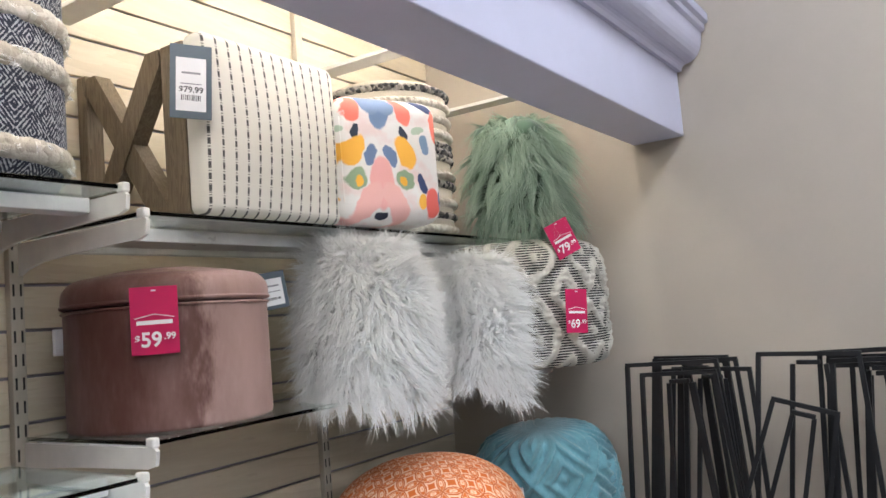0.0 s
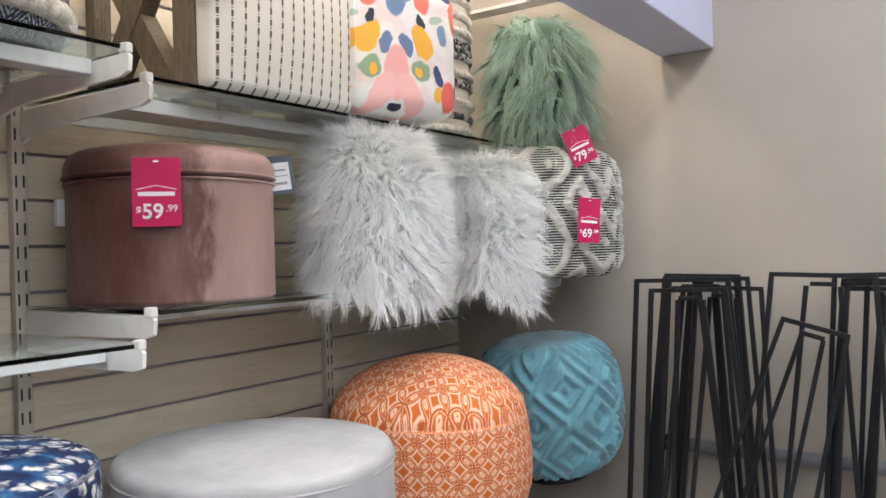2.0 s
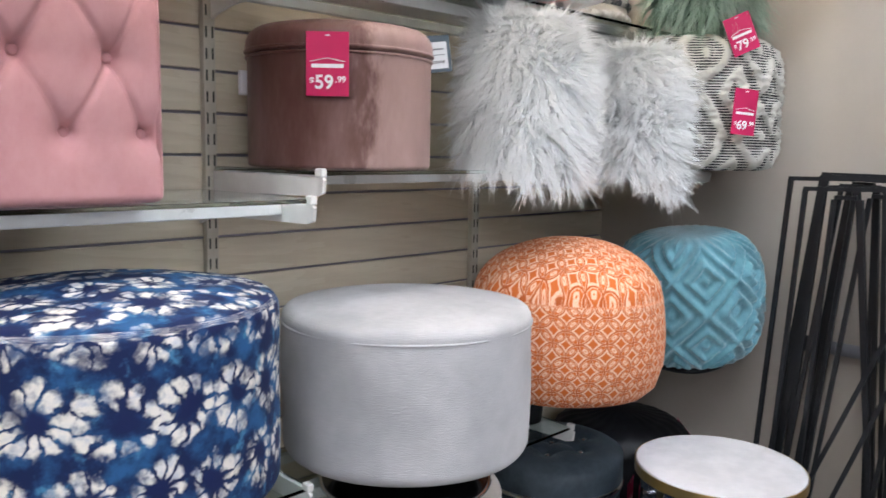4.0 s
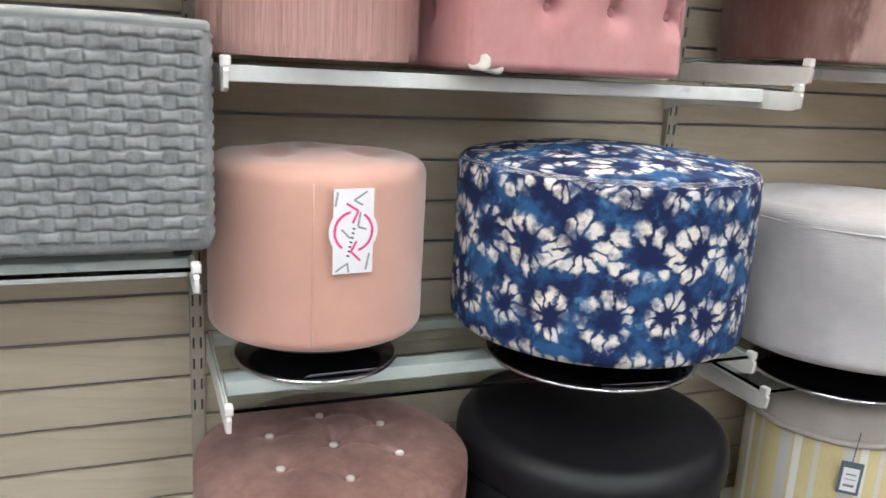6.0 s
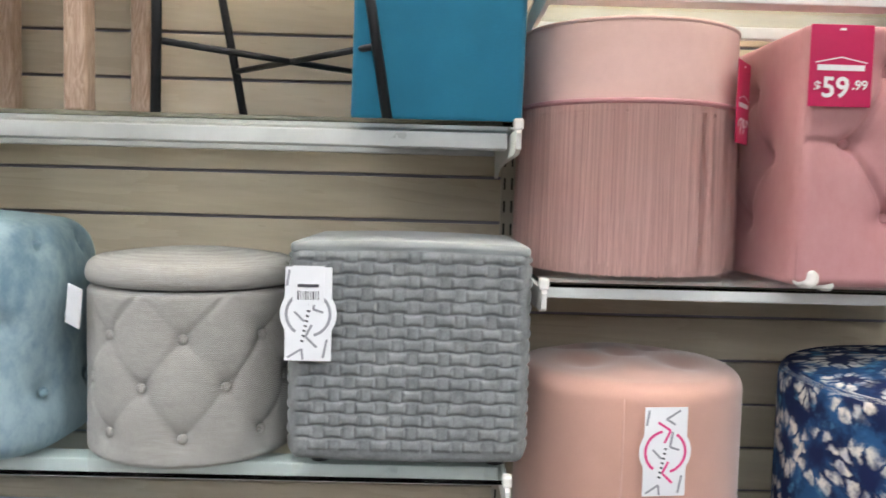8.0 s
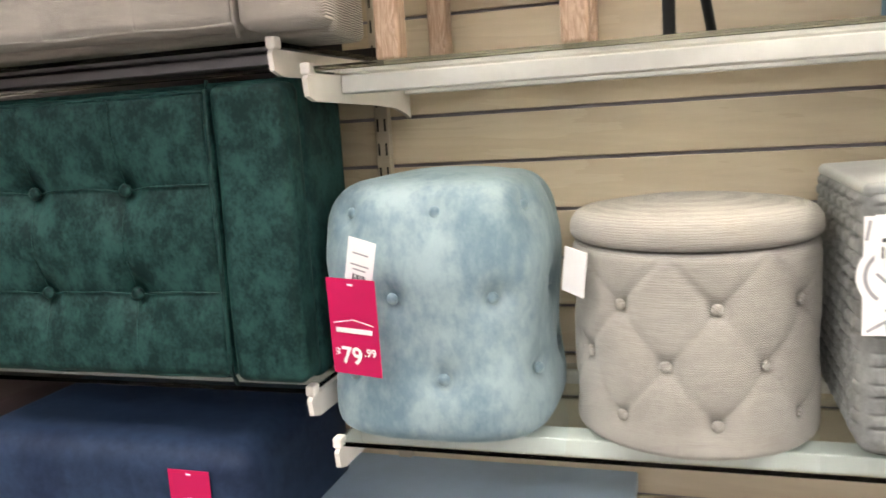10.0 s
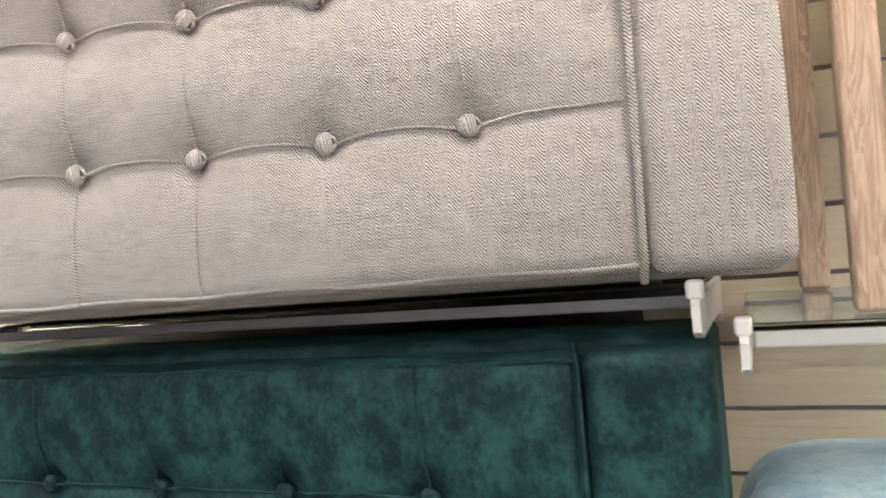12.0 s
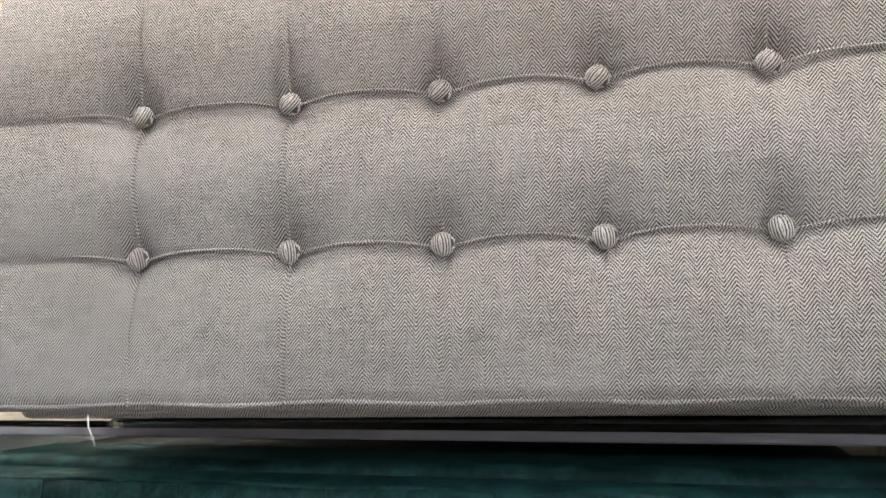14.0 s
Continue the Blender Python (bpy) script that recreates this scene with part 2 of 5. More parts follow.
def striped(name):
    m, nt, bs = nodes_of(name)
    o, x, y, z = xyz(nt)
    w = 0.0315
    a = ma(nt, "ABSOLUTE", ma(nt, "SUBTRACT", ma(nt, "FRACT", ma(nt, "DIVIDE", ma(nt, "ADD", x, 1.0), w)), 0.5))
    core = ma(nt, "SUBTRACT", 1.0, step(nt, a, 0.06, 0.11))
    longd = step(nt, ma(nt, "SINE", ma(nt, "MULTIPLY", z, 2 * math.pi / 0.024)), -0.2, 0.05)
    tick = step(nt, ma(nt, "SINE", ma(nt, "MULTIPLY", z, 2 * math.pi / 0.0055)), -0.2, 0.4)
    f = ma(nt, "MULTIPLY", core, ma(nt, "MAXIMUM", ma(nt, "MULTIPLY", longd, 0.95), ma(nt, "MULTIPLY", tick, 0.75)))
    n = noisy(nt, o, 420.0, 2)
    c = mixc(nt, f, mixc(nt, noisy(nt, o, 8.0), (0.68, 0.64, 0.56), (0.78, 0.75, 0.69)), (0.02, 0.02, 0.025))
    c = mixc(nt, ma(nt, "MULTIPLY", n, 0.15), c, (0.4, 0.37, 0.3))
    nt.links.new(c, bs.inputs["Base Color"])
    bs.inputs["Roughness"].default_value = 0.92
    bumped(nt, bs, ma(nt, "ADD", n, f), 0.3, 0.0012)
    return m


def painted(name):
    """White cotton with a mirrored print of brushed blots."""
    m, nt, bs = nodes_of(name)
    o, x, y, z = xyz(nt)
    wob = nd(nt, "TexNoise", Vector=o, Scale=22.0, Detail=4.0)
    ws = nd(nt, "SeparateXYZ", Vector=wob.outputs[1])
    u = ma(nt, "ADD", ma(nt, "ABSOLUTE", ma(nt, "SUBTRACT", ma(nt, "ADD", x, ma(nt, "MULTIPLY", y, 0.6)), -0.115)), ma(nt, "MULTIPLY", ma(nt, "SUBTRACT", ws.outputs[0], 0.5), 0.03))
    v = ma(nt, "ADD", z, ma(nt, "MULTIPLY", ma(nt, "SUBTRACT", ws.outputs[1], 0.5), 0.03))
    base = mixc(nt, step(nt, noisy(nt, o, 8.0), 0.5, 0.65), (0.82, 0.8, 0.78), (0.8, 0.66, 0.64))
    blots = [(0.0, 0.29, 0.03, 0.06, 0.0, (0.16, 0.24, 0.4)), (0.02, 0.31, 0.028, 0.04, 0.4, (0.2, 0.28, 0.43)),
             (0.07, 0.285, 0.022, 0.038, 0.3, (0.85, 0.2, 0.15)), (0.068, 0.228, 0.012, 0.02, 0.4, (0.03, 0.04, 0.07)),
             (0.07, 0.18, 0.025, 0.045, 0.5, (0.85, 0.45, 0.06)), (0.028, 0.17, 0.016, 0.03, 0.35, (0.15, 0.22, 0.38)),
             (0.0, 0.1, 0.035, 0.07, 0.0, (0.83, 0.42, 0.4)), (0.04, 0.05, 0.03, 0.065, 0.6, (0.84, 0.48, 0.45)),
             (0.065, 0.11, 0.026, 0.03, 0.0, (0.28, 0.38, 0.24)), (0.062, 0.105, 0.012, 0.016, 0.0, (0.85, 0.45, 0.05)),
             (0.0, 0.02, 0.02, 0.009, 0.0, (0.02, 0.025, 0.05)), (0.115, 0.1, 0.013, 0.03, 0.3, (0.05, 0.07, 0.17)),
             (0.13, 0.2, 0.015, 0.026, 0.2, (0.2, 0.3, 0.45)), (0.135, 0.31, 0.016, 0.04, 0.9, (0.05, 0.07, 0.16)),
             (0.15, 0.05, 0.03, 0.04, 0.2, (0.8, 0.16, 0.13)), (0.11, 0.055, 0.014, 0.022, 0.0, (0.84, 0.45, 0.06)),
             (0.17, 0.25, 0.02, 0.045, 0.3, (0.85, 0.22, 0.16)), (0.2, 0.14, 0.02, 0.04, 0.2, (0.85, 0.45, 0.06)),
             (0.11, 0.235, 0.02, 0.01, 0.2, (0.45, 0.56, 0.45)), (0.19, 0.06, 0.025, 0.03, 0.0, (0.18, 0.27, 0.42))]
    c = base
    for cx, cz, rx, rz, an, col in blots:
        du, dv = ma(nt, "SUBTRACT", u, cx), ma(nt, "SUBTRACT", v, cz)
        p = ma(nt, "ADD", ma(nt, "MULTIPLY", du, math.cos(an) / rx), ma(nt, "MULTIPLY", dv, math.sin(an) / rx))
        q = ma(nt, "ADD", ma(nt, "MULTIPLY", du, -math.sin(an) / rz), ma(nt, "MULTIPLY", dv, math.cos(an) / rz))
        d = ma(nt, "ADD", ma(nt, "MULTIPLY", p, p), ma(nt, "MULTIPLY", q, q))
        c = mixc(nt, ma(nt, "SUBTRACT", 1.0, step(nt, d, 0.75, 1.05)), c, col)
    nt.links.new(c, bs.inputs["Base Color"])
    bs.inputs["Roughness"].default_value = 0.85
    bumped(nt, bs, noisy(nt, o, 500.0, 2), 0.25, 0.0012)
    return m


def shag(name, dark, light, freq, lo, hi, fine=260.0):
    """Tufted wool whose dark ground shows as short lines between tufts, by the attribute 'tuft'."""
    m, nt, bs = nodes_of(name)
    o, x, y, z = xyz(nt)
    at = nt.nodes.new("ShaderNodeAttribute")
    at.attribute_name = "tuft"
    n = noisy(nt, o, fine, 3)
    ln = step(nt, ma(nt, "SINE", ma(nt, "MULTIPLY", z, 2 * math.pi * freq)), -0.6, 0.1)
    br = step(nt, noisy(nt, o, 90.0, 2), 0.26, 0.4)
    ground = mixc(nt, ma(nt, "MULTIPLY", ln, br), light, dark)
    c = mixc(nt, step(nt, ma(nt, "ADD", at.outputs["Fac"], ma(nt, "MULTIPLY", ma(nt, "SUBTRACT", n, 0.5), 0.8)), lo, hi), ground, mixc(nt, n, tint(light, 0.75), light))
    nt.links.new(c, bs.inputs["Base Color"])
    bs.inputs["Roughness"].default_value = 0.95
    bumped(nt, bs, n, 0.8, 0.006)
    return m


def ikat(name, radius):
    """Navy woven jacquard with fine pale diamonds."""
    m, nt, bs = nodes_of(name)
    o, x, y, z = xyz(nt)
    u = ma(nt, "MULTIPLY", around(nt, x, y), radius)
    n = noisy(nt, o, 140.0, 3)
    a = ma(nt, "ABSOLUTE", ma(nt, "SUBTRACT", ma(nt, "FRACT", ma(nt, "DIVIDE", u, 0.07)), 0.5))
    b = ma(nt, "ABSOLUTE", ma(nt, "SUBTRACT", ma(nt, "FRACT", ma(nt, "DIVIDE", z, 0.08)), 0.5))
    d = ma(nt, "ADD", a, b)
    s = ma(nt, "SINE", ma(nt, "MULTIPLY", d, 50.0))
    f = step(nt, ma(nt, "ADD", s, ma(nt, "MULTIPLY", ma(nt, "SUBTRACT", n, 0.5), 8.0)), 0.0, 0.9)
    c = mixc(nt, f, (0.02, 0.025, 0.045), (0.38, 0.39, 0.42))
    nt.links.new(c, bs.inputs["Base Color"])
    bs.inputs["Roughness"].default_value = 0.95
    bumped(nt, bs, n, 0.4, 0.002)
    return m


def banded(name, radius):
    """Pale yellow cloth with upright grey and white bands."""
    m, nt, bs = nodes_of(name)
    o, x, y, z = xyz(nt)
    u = ma(nt, "FRACT", ma(nt, "DIVIDE", ma(nt, "MULTIPLY", around(nt, x, y), radius), 0.15))
    n = noisy(nt, nd(nt, "Mapping", Vector=o, Scale=(300, 300, 40)).outputs[0], 1.0, 2)
    c = mixc(nt, n, (0.52, 0.42, 0.2), (0.62, 0.54, 0.3))
    for lo, hi, col in ((0.05, 0.25, (0.5, 0.48, 0.46)), (0.3, 0.42, (0.7, 0.68, 0.64)), (0.62, 0.7, (0.55, 0.53, 0.5))):
        f = ma(nt, "MULTIPLY", step(nt, u, lo, lo + 0.02), ma(nt, "SUBTRACT", 1.0, step(nt, u, hi, hi + 0.02)))
        c = mixc(nt, f, c, col)
    nt.links.new(c, bs.inputs["Base Color"])
    bs.inputs["Roughness"].default_value = 0.9
    bumped(nt, bs, n, 0.3, 0.001)
    return m


def yarn(name, cols, scale):
    m, nt, bs = nodes_of(name)
    o, x, y, z = xyz(nt)
    v = nd(nt, "TexVoronoi", Vector=o, Scale=scale)
    n = noisy(nt, o, scale * 3, 2)
    r = nd(nt, "SeparateXYZ", Vector=v.outputs["Color"]).outputs[0]
    c = mixc(nt, step(nt, r, 0.35, 0.65), cols[0], cols[1])
    c = mixc(nt, ma(nt, "MULTIPLY", n, 0.3), c, tint(cols[0], 0.6))
    nt.links.new(c, bs.inputs["Base Color"])
    bs.inputs["Roughness"].default_value = 0.95
    bumped(nt, bs, ma(nt, "SUBTRACT", n, v.outputs["Distance"]), 0.6, 0.006)
    return m


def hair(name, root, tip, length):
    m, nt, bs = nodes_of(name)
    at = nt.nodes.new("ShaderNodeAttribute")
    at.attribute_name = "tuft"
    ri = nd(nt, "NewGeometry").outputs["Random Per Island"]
    # the darker root colour paints in the shade deep between strands
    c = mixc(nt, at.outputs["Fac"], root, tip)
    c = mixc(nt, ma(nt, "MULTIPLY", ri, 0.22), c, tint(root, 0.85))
    nt.links.new(c, bs.inputs["Base Color"])
    bs.inputs["Roughness"].default_value = 0.55
    bs.inputs["Sheen Weight"].default_value = 0.3
    bs.inputs["Specular IOR Level"].default_value = 0.3
    tr = nd(nt, "BsdfTranslucent", Color=c)
    mx = nd(nt, "MixShader", i0=0.35, i1=bs.outputs[0], i2=tr.outputs[0])
    nt.links.new(mx.outputs[0], nt.nodes["Material Output"].inputs[0])
    return m


def emit(name, col, power):
    m, nt, bs = nodes_of(name)
    bs.inputs["Emission Color"].default_value = (*col, 1)
    bs.inputs["Emission Strength"].default_value = power
    bs.inputs["Base Color"].default_value = (*col, 1)
    return m


M = dict(
    slat=wood("slat_laminate", (0.62, 0.53, 0.4), (0.67, 0.585, 0.455), 1.6, "x"),
    groove=solid("groove_insert", (0.3, 0.28, 0.33), 0.5, 0.3),
    upright=solid("upright_paint", (0.5, 0.45, 0.37), 0.4),
    slot=solid("slot_dark", (0.03, 0.028, 0.03), 0.8),
    bracket=solid("bracket_white", (0.75, 0.73, 0.7), 0.35, 0.0, 0.5, 0.08),
    # white rail under the grey bench, the bench's shadow mixed into its colour
    railshade=solid("rail_shaded_white", (0.3, 0.28, 0.315), 0.4, 0.1, 0.4, 0.1),
    rail=solid("rail_grey_white", (0.68, 0.68, 0.68), 0.3, 0.15, 0.5, 0.1),
    glass=glass("shelf_glass"),
    wallpaint=solid("wall_beige_paint", (0.49, 0.43, 0.365), 0.75, 0, 0.2, 0.05, 3.0),
    wallpaint2=solid("cove_cream_paint", (0.62, 0.53, 0.37), 0.75, 0, 0.2, 0.05, 3.0),
    # the lilac cast puts the bluish light on white paint into the colour
    soffit=solid("soffit_white_paint", (0.6, 0.6, 0.76), 0.45, 0, 0.4, 0.05, 4.0),
    floor=solid("floor_vinyl", (0.22, 0.2, 0.185), 0.35, 0, 0.4, 0.15, 2.0),
    ceiling=solid("ceiling_tile_white", (0.75, 0.75, 0.74), 0.9, 0, 0.1, 0.08, 5.0),
    lamp=emit("lamp_diffuser", (0.92, 0.96, 1.0), 15.0),
    # dark colour for the unseen walls, chosen to cut bounced light
    wallabsorb=solid("wall_dark_absorber", (0.2, 0.18, 0.165), 0.8, 0, 0.2, 0.06, 3.0),
    tube=emit("tube_glow", (1.0, 0.95, 0.83), 29.0),
    blackmetal=solid("black_powder_coat", (0.015, 0.016, 0.019), 0.4, 0.2, 0.5, 0.3),
    chrome=solid("chrome", (0.8, 0.8, 0.82), 0.08, 1.0, 0.5, 0.03),
    gloss=solid("black_gloss", (0.006, 0.006, 0.007), 0.08, 0.0, 0.6, 0.1),
    gold=solid("gold_trim", (0.55, 0.36, 0.12), 0.3, 0.9),
    tagred=solid("tag_red_card", (0.52, 0.006, 0.09), 0.45, 0, 0.4, 0.05),
    tagwhite=solid("tag_white_card", (0.8, 0.8, 0.82), 0.5, 0, 0.4, 0.04),
    taggrey=solid("tag_slate_card", (0.1, 0.13, 0.16), 0.5, 0, 0.4, 0.06),
    ink=solid("ink_white", (0.85, 0.85, 0.85), 0.6),
    inkdark=solid("ink_dark", (0.06, 0.06, 0.07), 0.6),
    inkpink=solid("ink_pink", (0.75, 0.06, 0.25), 0.6),
    inkgrey=solid("ink_grey", (0.3, 0.3, 0.33), 0.6),
    clear=solid("sticker_grey", (0.22, 0.22, 0.25), 0.25, 0.0, 0.5, 0.3),
    peach=cloth("peach_velour", (0.6, 0.34, 0.27), 500, 5, 0.08, 0.75, 0.6, 0.1),
    shib=shibori("blue_shibori_cloth", 0.307, 0.413),
    greylinen=cloth("pale_grey_linen", (0.47, 0.455, 0.46), 45, 5, 0.2, 0.9, 0.2, 0.6, (1, 1, 12)),
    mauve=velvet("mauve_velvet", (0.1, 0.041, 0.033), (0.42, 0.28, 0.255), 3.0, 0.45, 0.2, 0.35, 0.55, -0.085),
    pinkcube=velvet("rose_velvet", (0.44, 0.2, 0.21), (0.55, 0.3, 0.305), 5.0, 0.55, 0.8, 0.6, 0.1),
    pinktop=velvet("blush_velvet", (0.64, 0.42, 0.38), (0.73, 0.5, 0.455), 6.0, 0.6, 0.6, 1, 0.1),
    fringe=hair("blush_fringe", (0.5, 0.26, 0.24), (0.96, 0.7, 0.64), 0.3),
    woven=velvet("grey_woven_plush", (0.15, 0.158, 0.162), (0.27, 0.28, 0.282), 22.0, 0.8, 0.5, 1, 0.3),
    greytop=cloth("grey_plush", (0.3, 0.32, 0.32), 400, 10, 0.15, 0.85, 0.5, 0.2),
    drum=herringbone("beige_linen", (0.2, 0.19, 0.175), (0.56, 0.54, 0.5), 0.004, 0.0035),
    bluevel=velvet("powder_blue_velvet", (0.14, 0.225, 0.285), (0.3, 0.4, 0.44), 9.0, 0.55, 0.8, 0.6, 0.6),
    greenvel=velvet("bottle_green_velvet", (0.003, 0.017, 0.018), (0.016, 0.06, 0.057), 25.0, 0.6, 0.25, 0.8, 0.7),
    bench=herringbone("grey_herringbone", (0.105, 0.096, 0.09), (0.7, 0.66, 0.62), 0.0105, 0.0038),
    teal=cloth("teal_canvas", (0.015, 0.16, 0.27), 90, 6, 0.1, 0.8, 0.2, 0.25, (1, 1, 8)),
    orange=lattice("orange_lattice_cloth", 0.26, 0.285),
    aqua=cloth("aqua_chenille", (0.15, 0.34, 0.4), 260, 14, 0.25, 0.95, 0.5, 0.7),
    stripe=striped("cream_dash_stripe"),
    paint=painted("painted_print_cotton"),
    oak=wood("weathered_oak", (0.13, 0.095, 0.06), (0.21, 0.16, 0.105)),
    pine=wood("bleached_pine", (0.36, 0.24, 0.17), (0.56, 0.42, 0.32), 14.0),
    wool=yarn("cream_wool", ((0.55, 0.5, 0.42), (0.72, 0.68, 0.6)), 60.0),
    woolgrey=yarn("grey_flecked_wool", ((0.06, 0.06, 0.065), (0.45, 0.42, 0.38)), 75.0),
    woolflat=cloth("cream_cotton_canvas", (0.6, 0.54, 0.44), 300, 9, 0.1, 0.95, 0.1, 0.5),
    ikat=ikat("navy_jacquard", 0.22),
    shag=shag("cream_black_shag", (0.015, 0.015, 0.018), (0.62, 0.59, 0.53), 130.0, 0.45, 0.75),
    furwhite=hair("white_fur", (0.95, 0.95, 0.94), (0.99, 0.99, 0.99), 0.1),
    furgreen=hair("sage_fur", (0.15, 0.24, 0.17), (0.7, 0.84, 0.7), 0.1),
    furskin=cloth("fur_backing_white", (0.85, 0.85, 0.85), 300, 9),
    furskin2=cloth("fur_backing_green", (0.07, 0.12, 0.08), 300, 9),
    brown=velvet("brown_velvet", (0.1, 0.05, 0.045), (0.26, 0.16, 0.14), 6.0, 0.5, 0.9, 1, 0.15),
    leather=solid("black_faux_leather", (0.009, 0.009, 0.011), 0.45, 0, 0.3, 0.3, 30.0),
    cream=cloth("cream_boucle", (0.55, 0.5, 0.45), 300, 8, 0.12),
    plaid=banded("pale_yellow_plaid", 0.21),
    slate=velvet("slate_velvet", (0.025, 0.035, 0.045), (0.07, 0.085, 0.1), 7.0, 0.45, 0.8, 1, 0.2),
    navy=velvet("navy_velvet", (0.01, 0.018, 0.045), (0.03, 0.055, 0.11), 7.0, 0.5, 0.8, 1, 0.2),
    dresser=solid("powder_blue_paint", (0.4, 0.54, 0.7), 0.4, 0, 0.4, 0.06),
    whitetop=solid("white_tabletop", (0.75, 0.72, 0.73), 0.5),
    mirror=solid("mirror_strip", (0.6, 0.6, 0.62), 0.12, 1.0),
    mauvebox=solid("mauve_box_card", (0.14, 0.1, 0.1), 0.6),
    paper=solid("crumpled_paper", (0.75, 0.7, 0.66), 0.7),
)

# ---- mesh helpers ----


def mesh(name, V, F, mat, smooth=True, tuft=None):
    me = bpy.data.meshes.new(name)
    me.from_pydata(np.asarray(V, float).tolist(), [], np.asarray(F).tolist() if not isinstance(F, list) else F)
    me.materials.append(mat)
    if smooth:
        me.polygons.foreach_set("use_smooth", [True] * len(me.polygons))
    if tuft is not None:
        me.attributes.new("tuft", "FLOAT", "POINT").data.foreach_set("value", np.asarray(tuft, np.float32))
    me.update()
    return me


def put(name, me, parent=None, label="", loc=(0, 0, 0), rot=None):
    ob = new(name, me)
    ob.parent = parent
    ob.location = loc
    if rot:
        ob.rotation_euler = [radians(a) for a in rot]
    if label:
        tagged(ob, label)
    return ob


def thing(name, label, category, loc, rz=0.0, group=""):
    ob = new(name)
    ob.empty_display_size = 0.05
    ob.location = loc
    ob.rotation_euler = (0, 0, radians(rz))
    return tagged(ob, label, category, group)


def axis_pts(h, r, n):
    return np.concatenate([np.linspace(-h, -h + r, 5)[:-1], np.linspace(-h + r, h - r, n), np.linspace(h - r, h, 5)[1:]])


def rbox(name, size, r, mat, n=(6, 6, 6), disp=None, smooth=True, tuft=None):
    """Box with rounded edges, standing on z = 0; disp(P, N) gives an offset along the normal."""
    h = np.array(size) / 2
    r = min(r, h.min() * 0.95)
    Vs, Fs, k = [], [], 0
    for ax in range(3):
        a, b = [i for i in range(3) if i != ax]
        A, B = np.meshgrid(axis_pts(h[a], r, n[a]), axis_pts(h[b], r, n[b]), indexing="ij")
        for s in (-1, 1):
            P = np.zeros((*A.shape, 3))
            P[..., a], P[..., b], P[..., ax] = A, B, s * h[ax]
            i = np.arange(A.size).reshape(A.shape) + k
            q = np.stack([i[:-1, :-1], i[1:, :-1], i[1:, 1:], i[:-1, 1:]], -1).reshape(-1, 4)
            if (s > 0) == (ax == 1):
                q = q[:, ::-1]
            Vs.append(P.reshape(-1, 3))
            Fs.append(q)
            k += A.size
    V, F = np.concatenate(Vs), np.concatenate(Fs)
    U, inv = np.unique(np.round(V, 6), axis=0, return_inverse=True)
    F = inv.reshape(-1)[F]
    Q = np.clip(U, -(h - r), h - r)
    D = U - Q
    N = D / np.maximum(np.linalg.norm(D, axis=1, keepdims=True), 1e-9)
    P = Q + N * r
    if disp is not None:
        P = P + N * disp(P + [0, 0, h[2]], N)[:, None]
    P[:, 2] += h[2]
    return mesh(name, P, F, mat, smooth, tuft(P) if tuft else None)


def lathe(name, prof, mat, n=64, disp=None, shape=None, smooth=True, tuft=None):
    """Turned body from (radius, z) pairs, bottom to top."""
    prof = np.array(prof, float)
    th = np.linspace(0, 2 * math.pi, n, endpoint=False)
    R, T = np.meshgrid(prof[:, 0], th, indexing="ij")
    Z = np.repeat(prof[:, 1][:, None], n, 1)
    f = shape(T) if shape else 1.0
    if disp is not None:
        d = disp(T, Z, R)
        R = R + d
    X, Y = R * f * np.sin(T), -R * f * np.cos(T)
    V = np.stack([X, Y, Z], -1).reshape(-1, 3)
    i = np.arange(V.shape[0]).reshape(R.shape)
    j = np.roll(i, -1, 1)
    F = np.stack([i[:-1], j[:-1], j[1:], i[1:]], -1).reshape(-1, 4).tolist()
    F.append(i[0][::-1].tolist())
    F.append(i[-1].tolist())
    return mesh(name, V, F, mat, smooth, tuft(T, Z, R).reshape(-1) if tuft else None)


def prof_round(r, z0, z1, rb, rt, dome=0.0, n=24):
    """Profile of a drum with rounded lower and upper edges and a domed top."""
    p = [(0.002, z0)]
    p += [(r - rb + rb * math.sin(a), z0 + rb - rb * math.cos(a)) for a in np.linspace(0, math.pi / 2, 6)]
    p += [(r, z) for z in np.linspace(z0 + rb, z1 - rt, n)[1:-1]]
    p += [(r - rt + rt * math.cos(a), z1 - rt + rt * math.sin(a)) for a in np.linspace(0, math.pi / 2, 8)]
    p += [((r - rt) * k, z1 + dome * (1 - k * k)) for k in (0.85, 0.65, 0.45, 0.25, 0.1, 0.004)]
    return p


def tube(name, pts, r, mat, n=8, square=False):
    """Rod along a polyline, round or square in section."""
    pts = [Vector(p) for p in pts]
    n = 4 if square else n
    V, F = [], []
    for i, p in enumerate(pts):
        d = (pts[min(i + 1, len(pts) - 1)] - pts[max(i - 1, 0)]).normalized()
        up = Vector((0, 0, 1)) if abs(d.z) < 0.9 else Vector((0, 1, 0))
        s = d.cross(up).normalized()
        u = s.cross(d)
        for k in range(n):
            a = 2 * math.pi * (k + (0.5 if square else 0)) / n
            V.append(p + (s * math.cos(a) + u * math.sin(a)) * r * (1.414 if square else 1))
    for i in range(len(pts) - 1):
        for k in range(n):
            F.append([i * n + k, i * n + (k + 1) % n, (i + 1) * n + (k + 1) % n, (i + 1) * n + k])
    F.append(list(range(n))[::-1])
    F.append([(len(pts) - 1) * n + k for k in range(n)])
    return mesh(name, [tuple(v) for v in V], F, mat, not square)


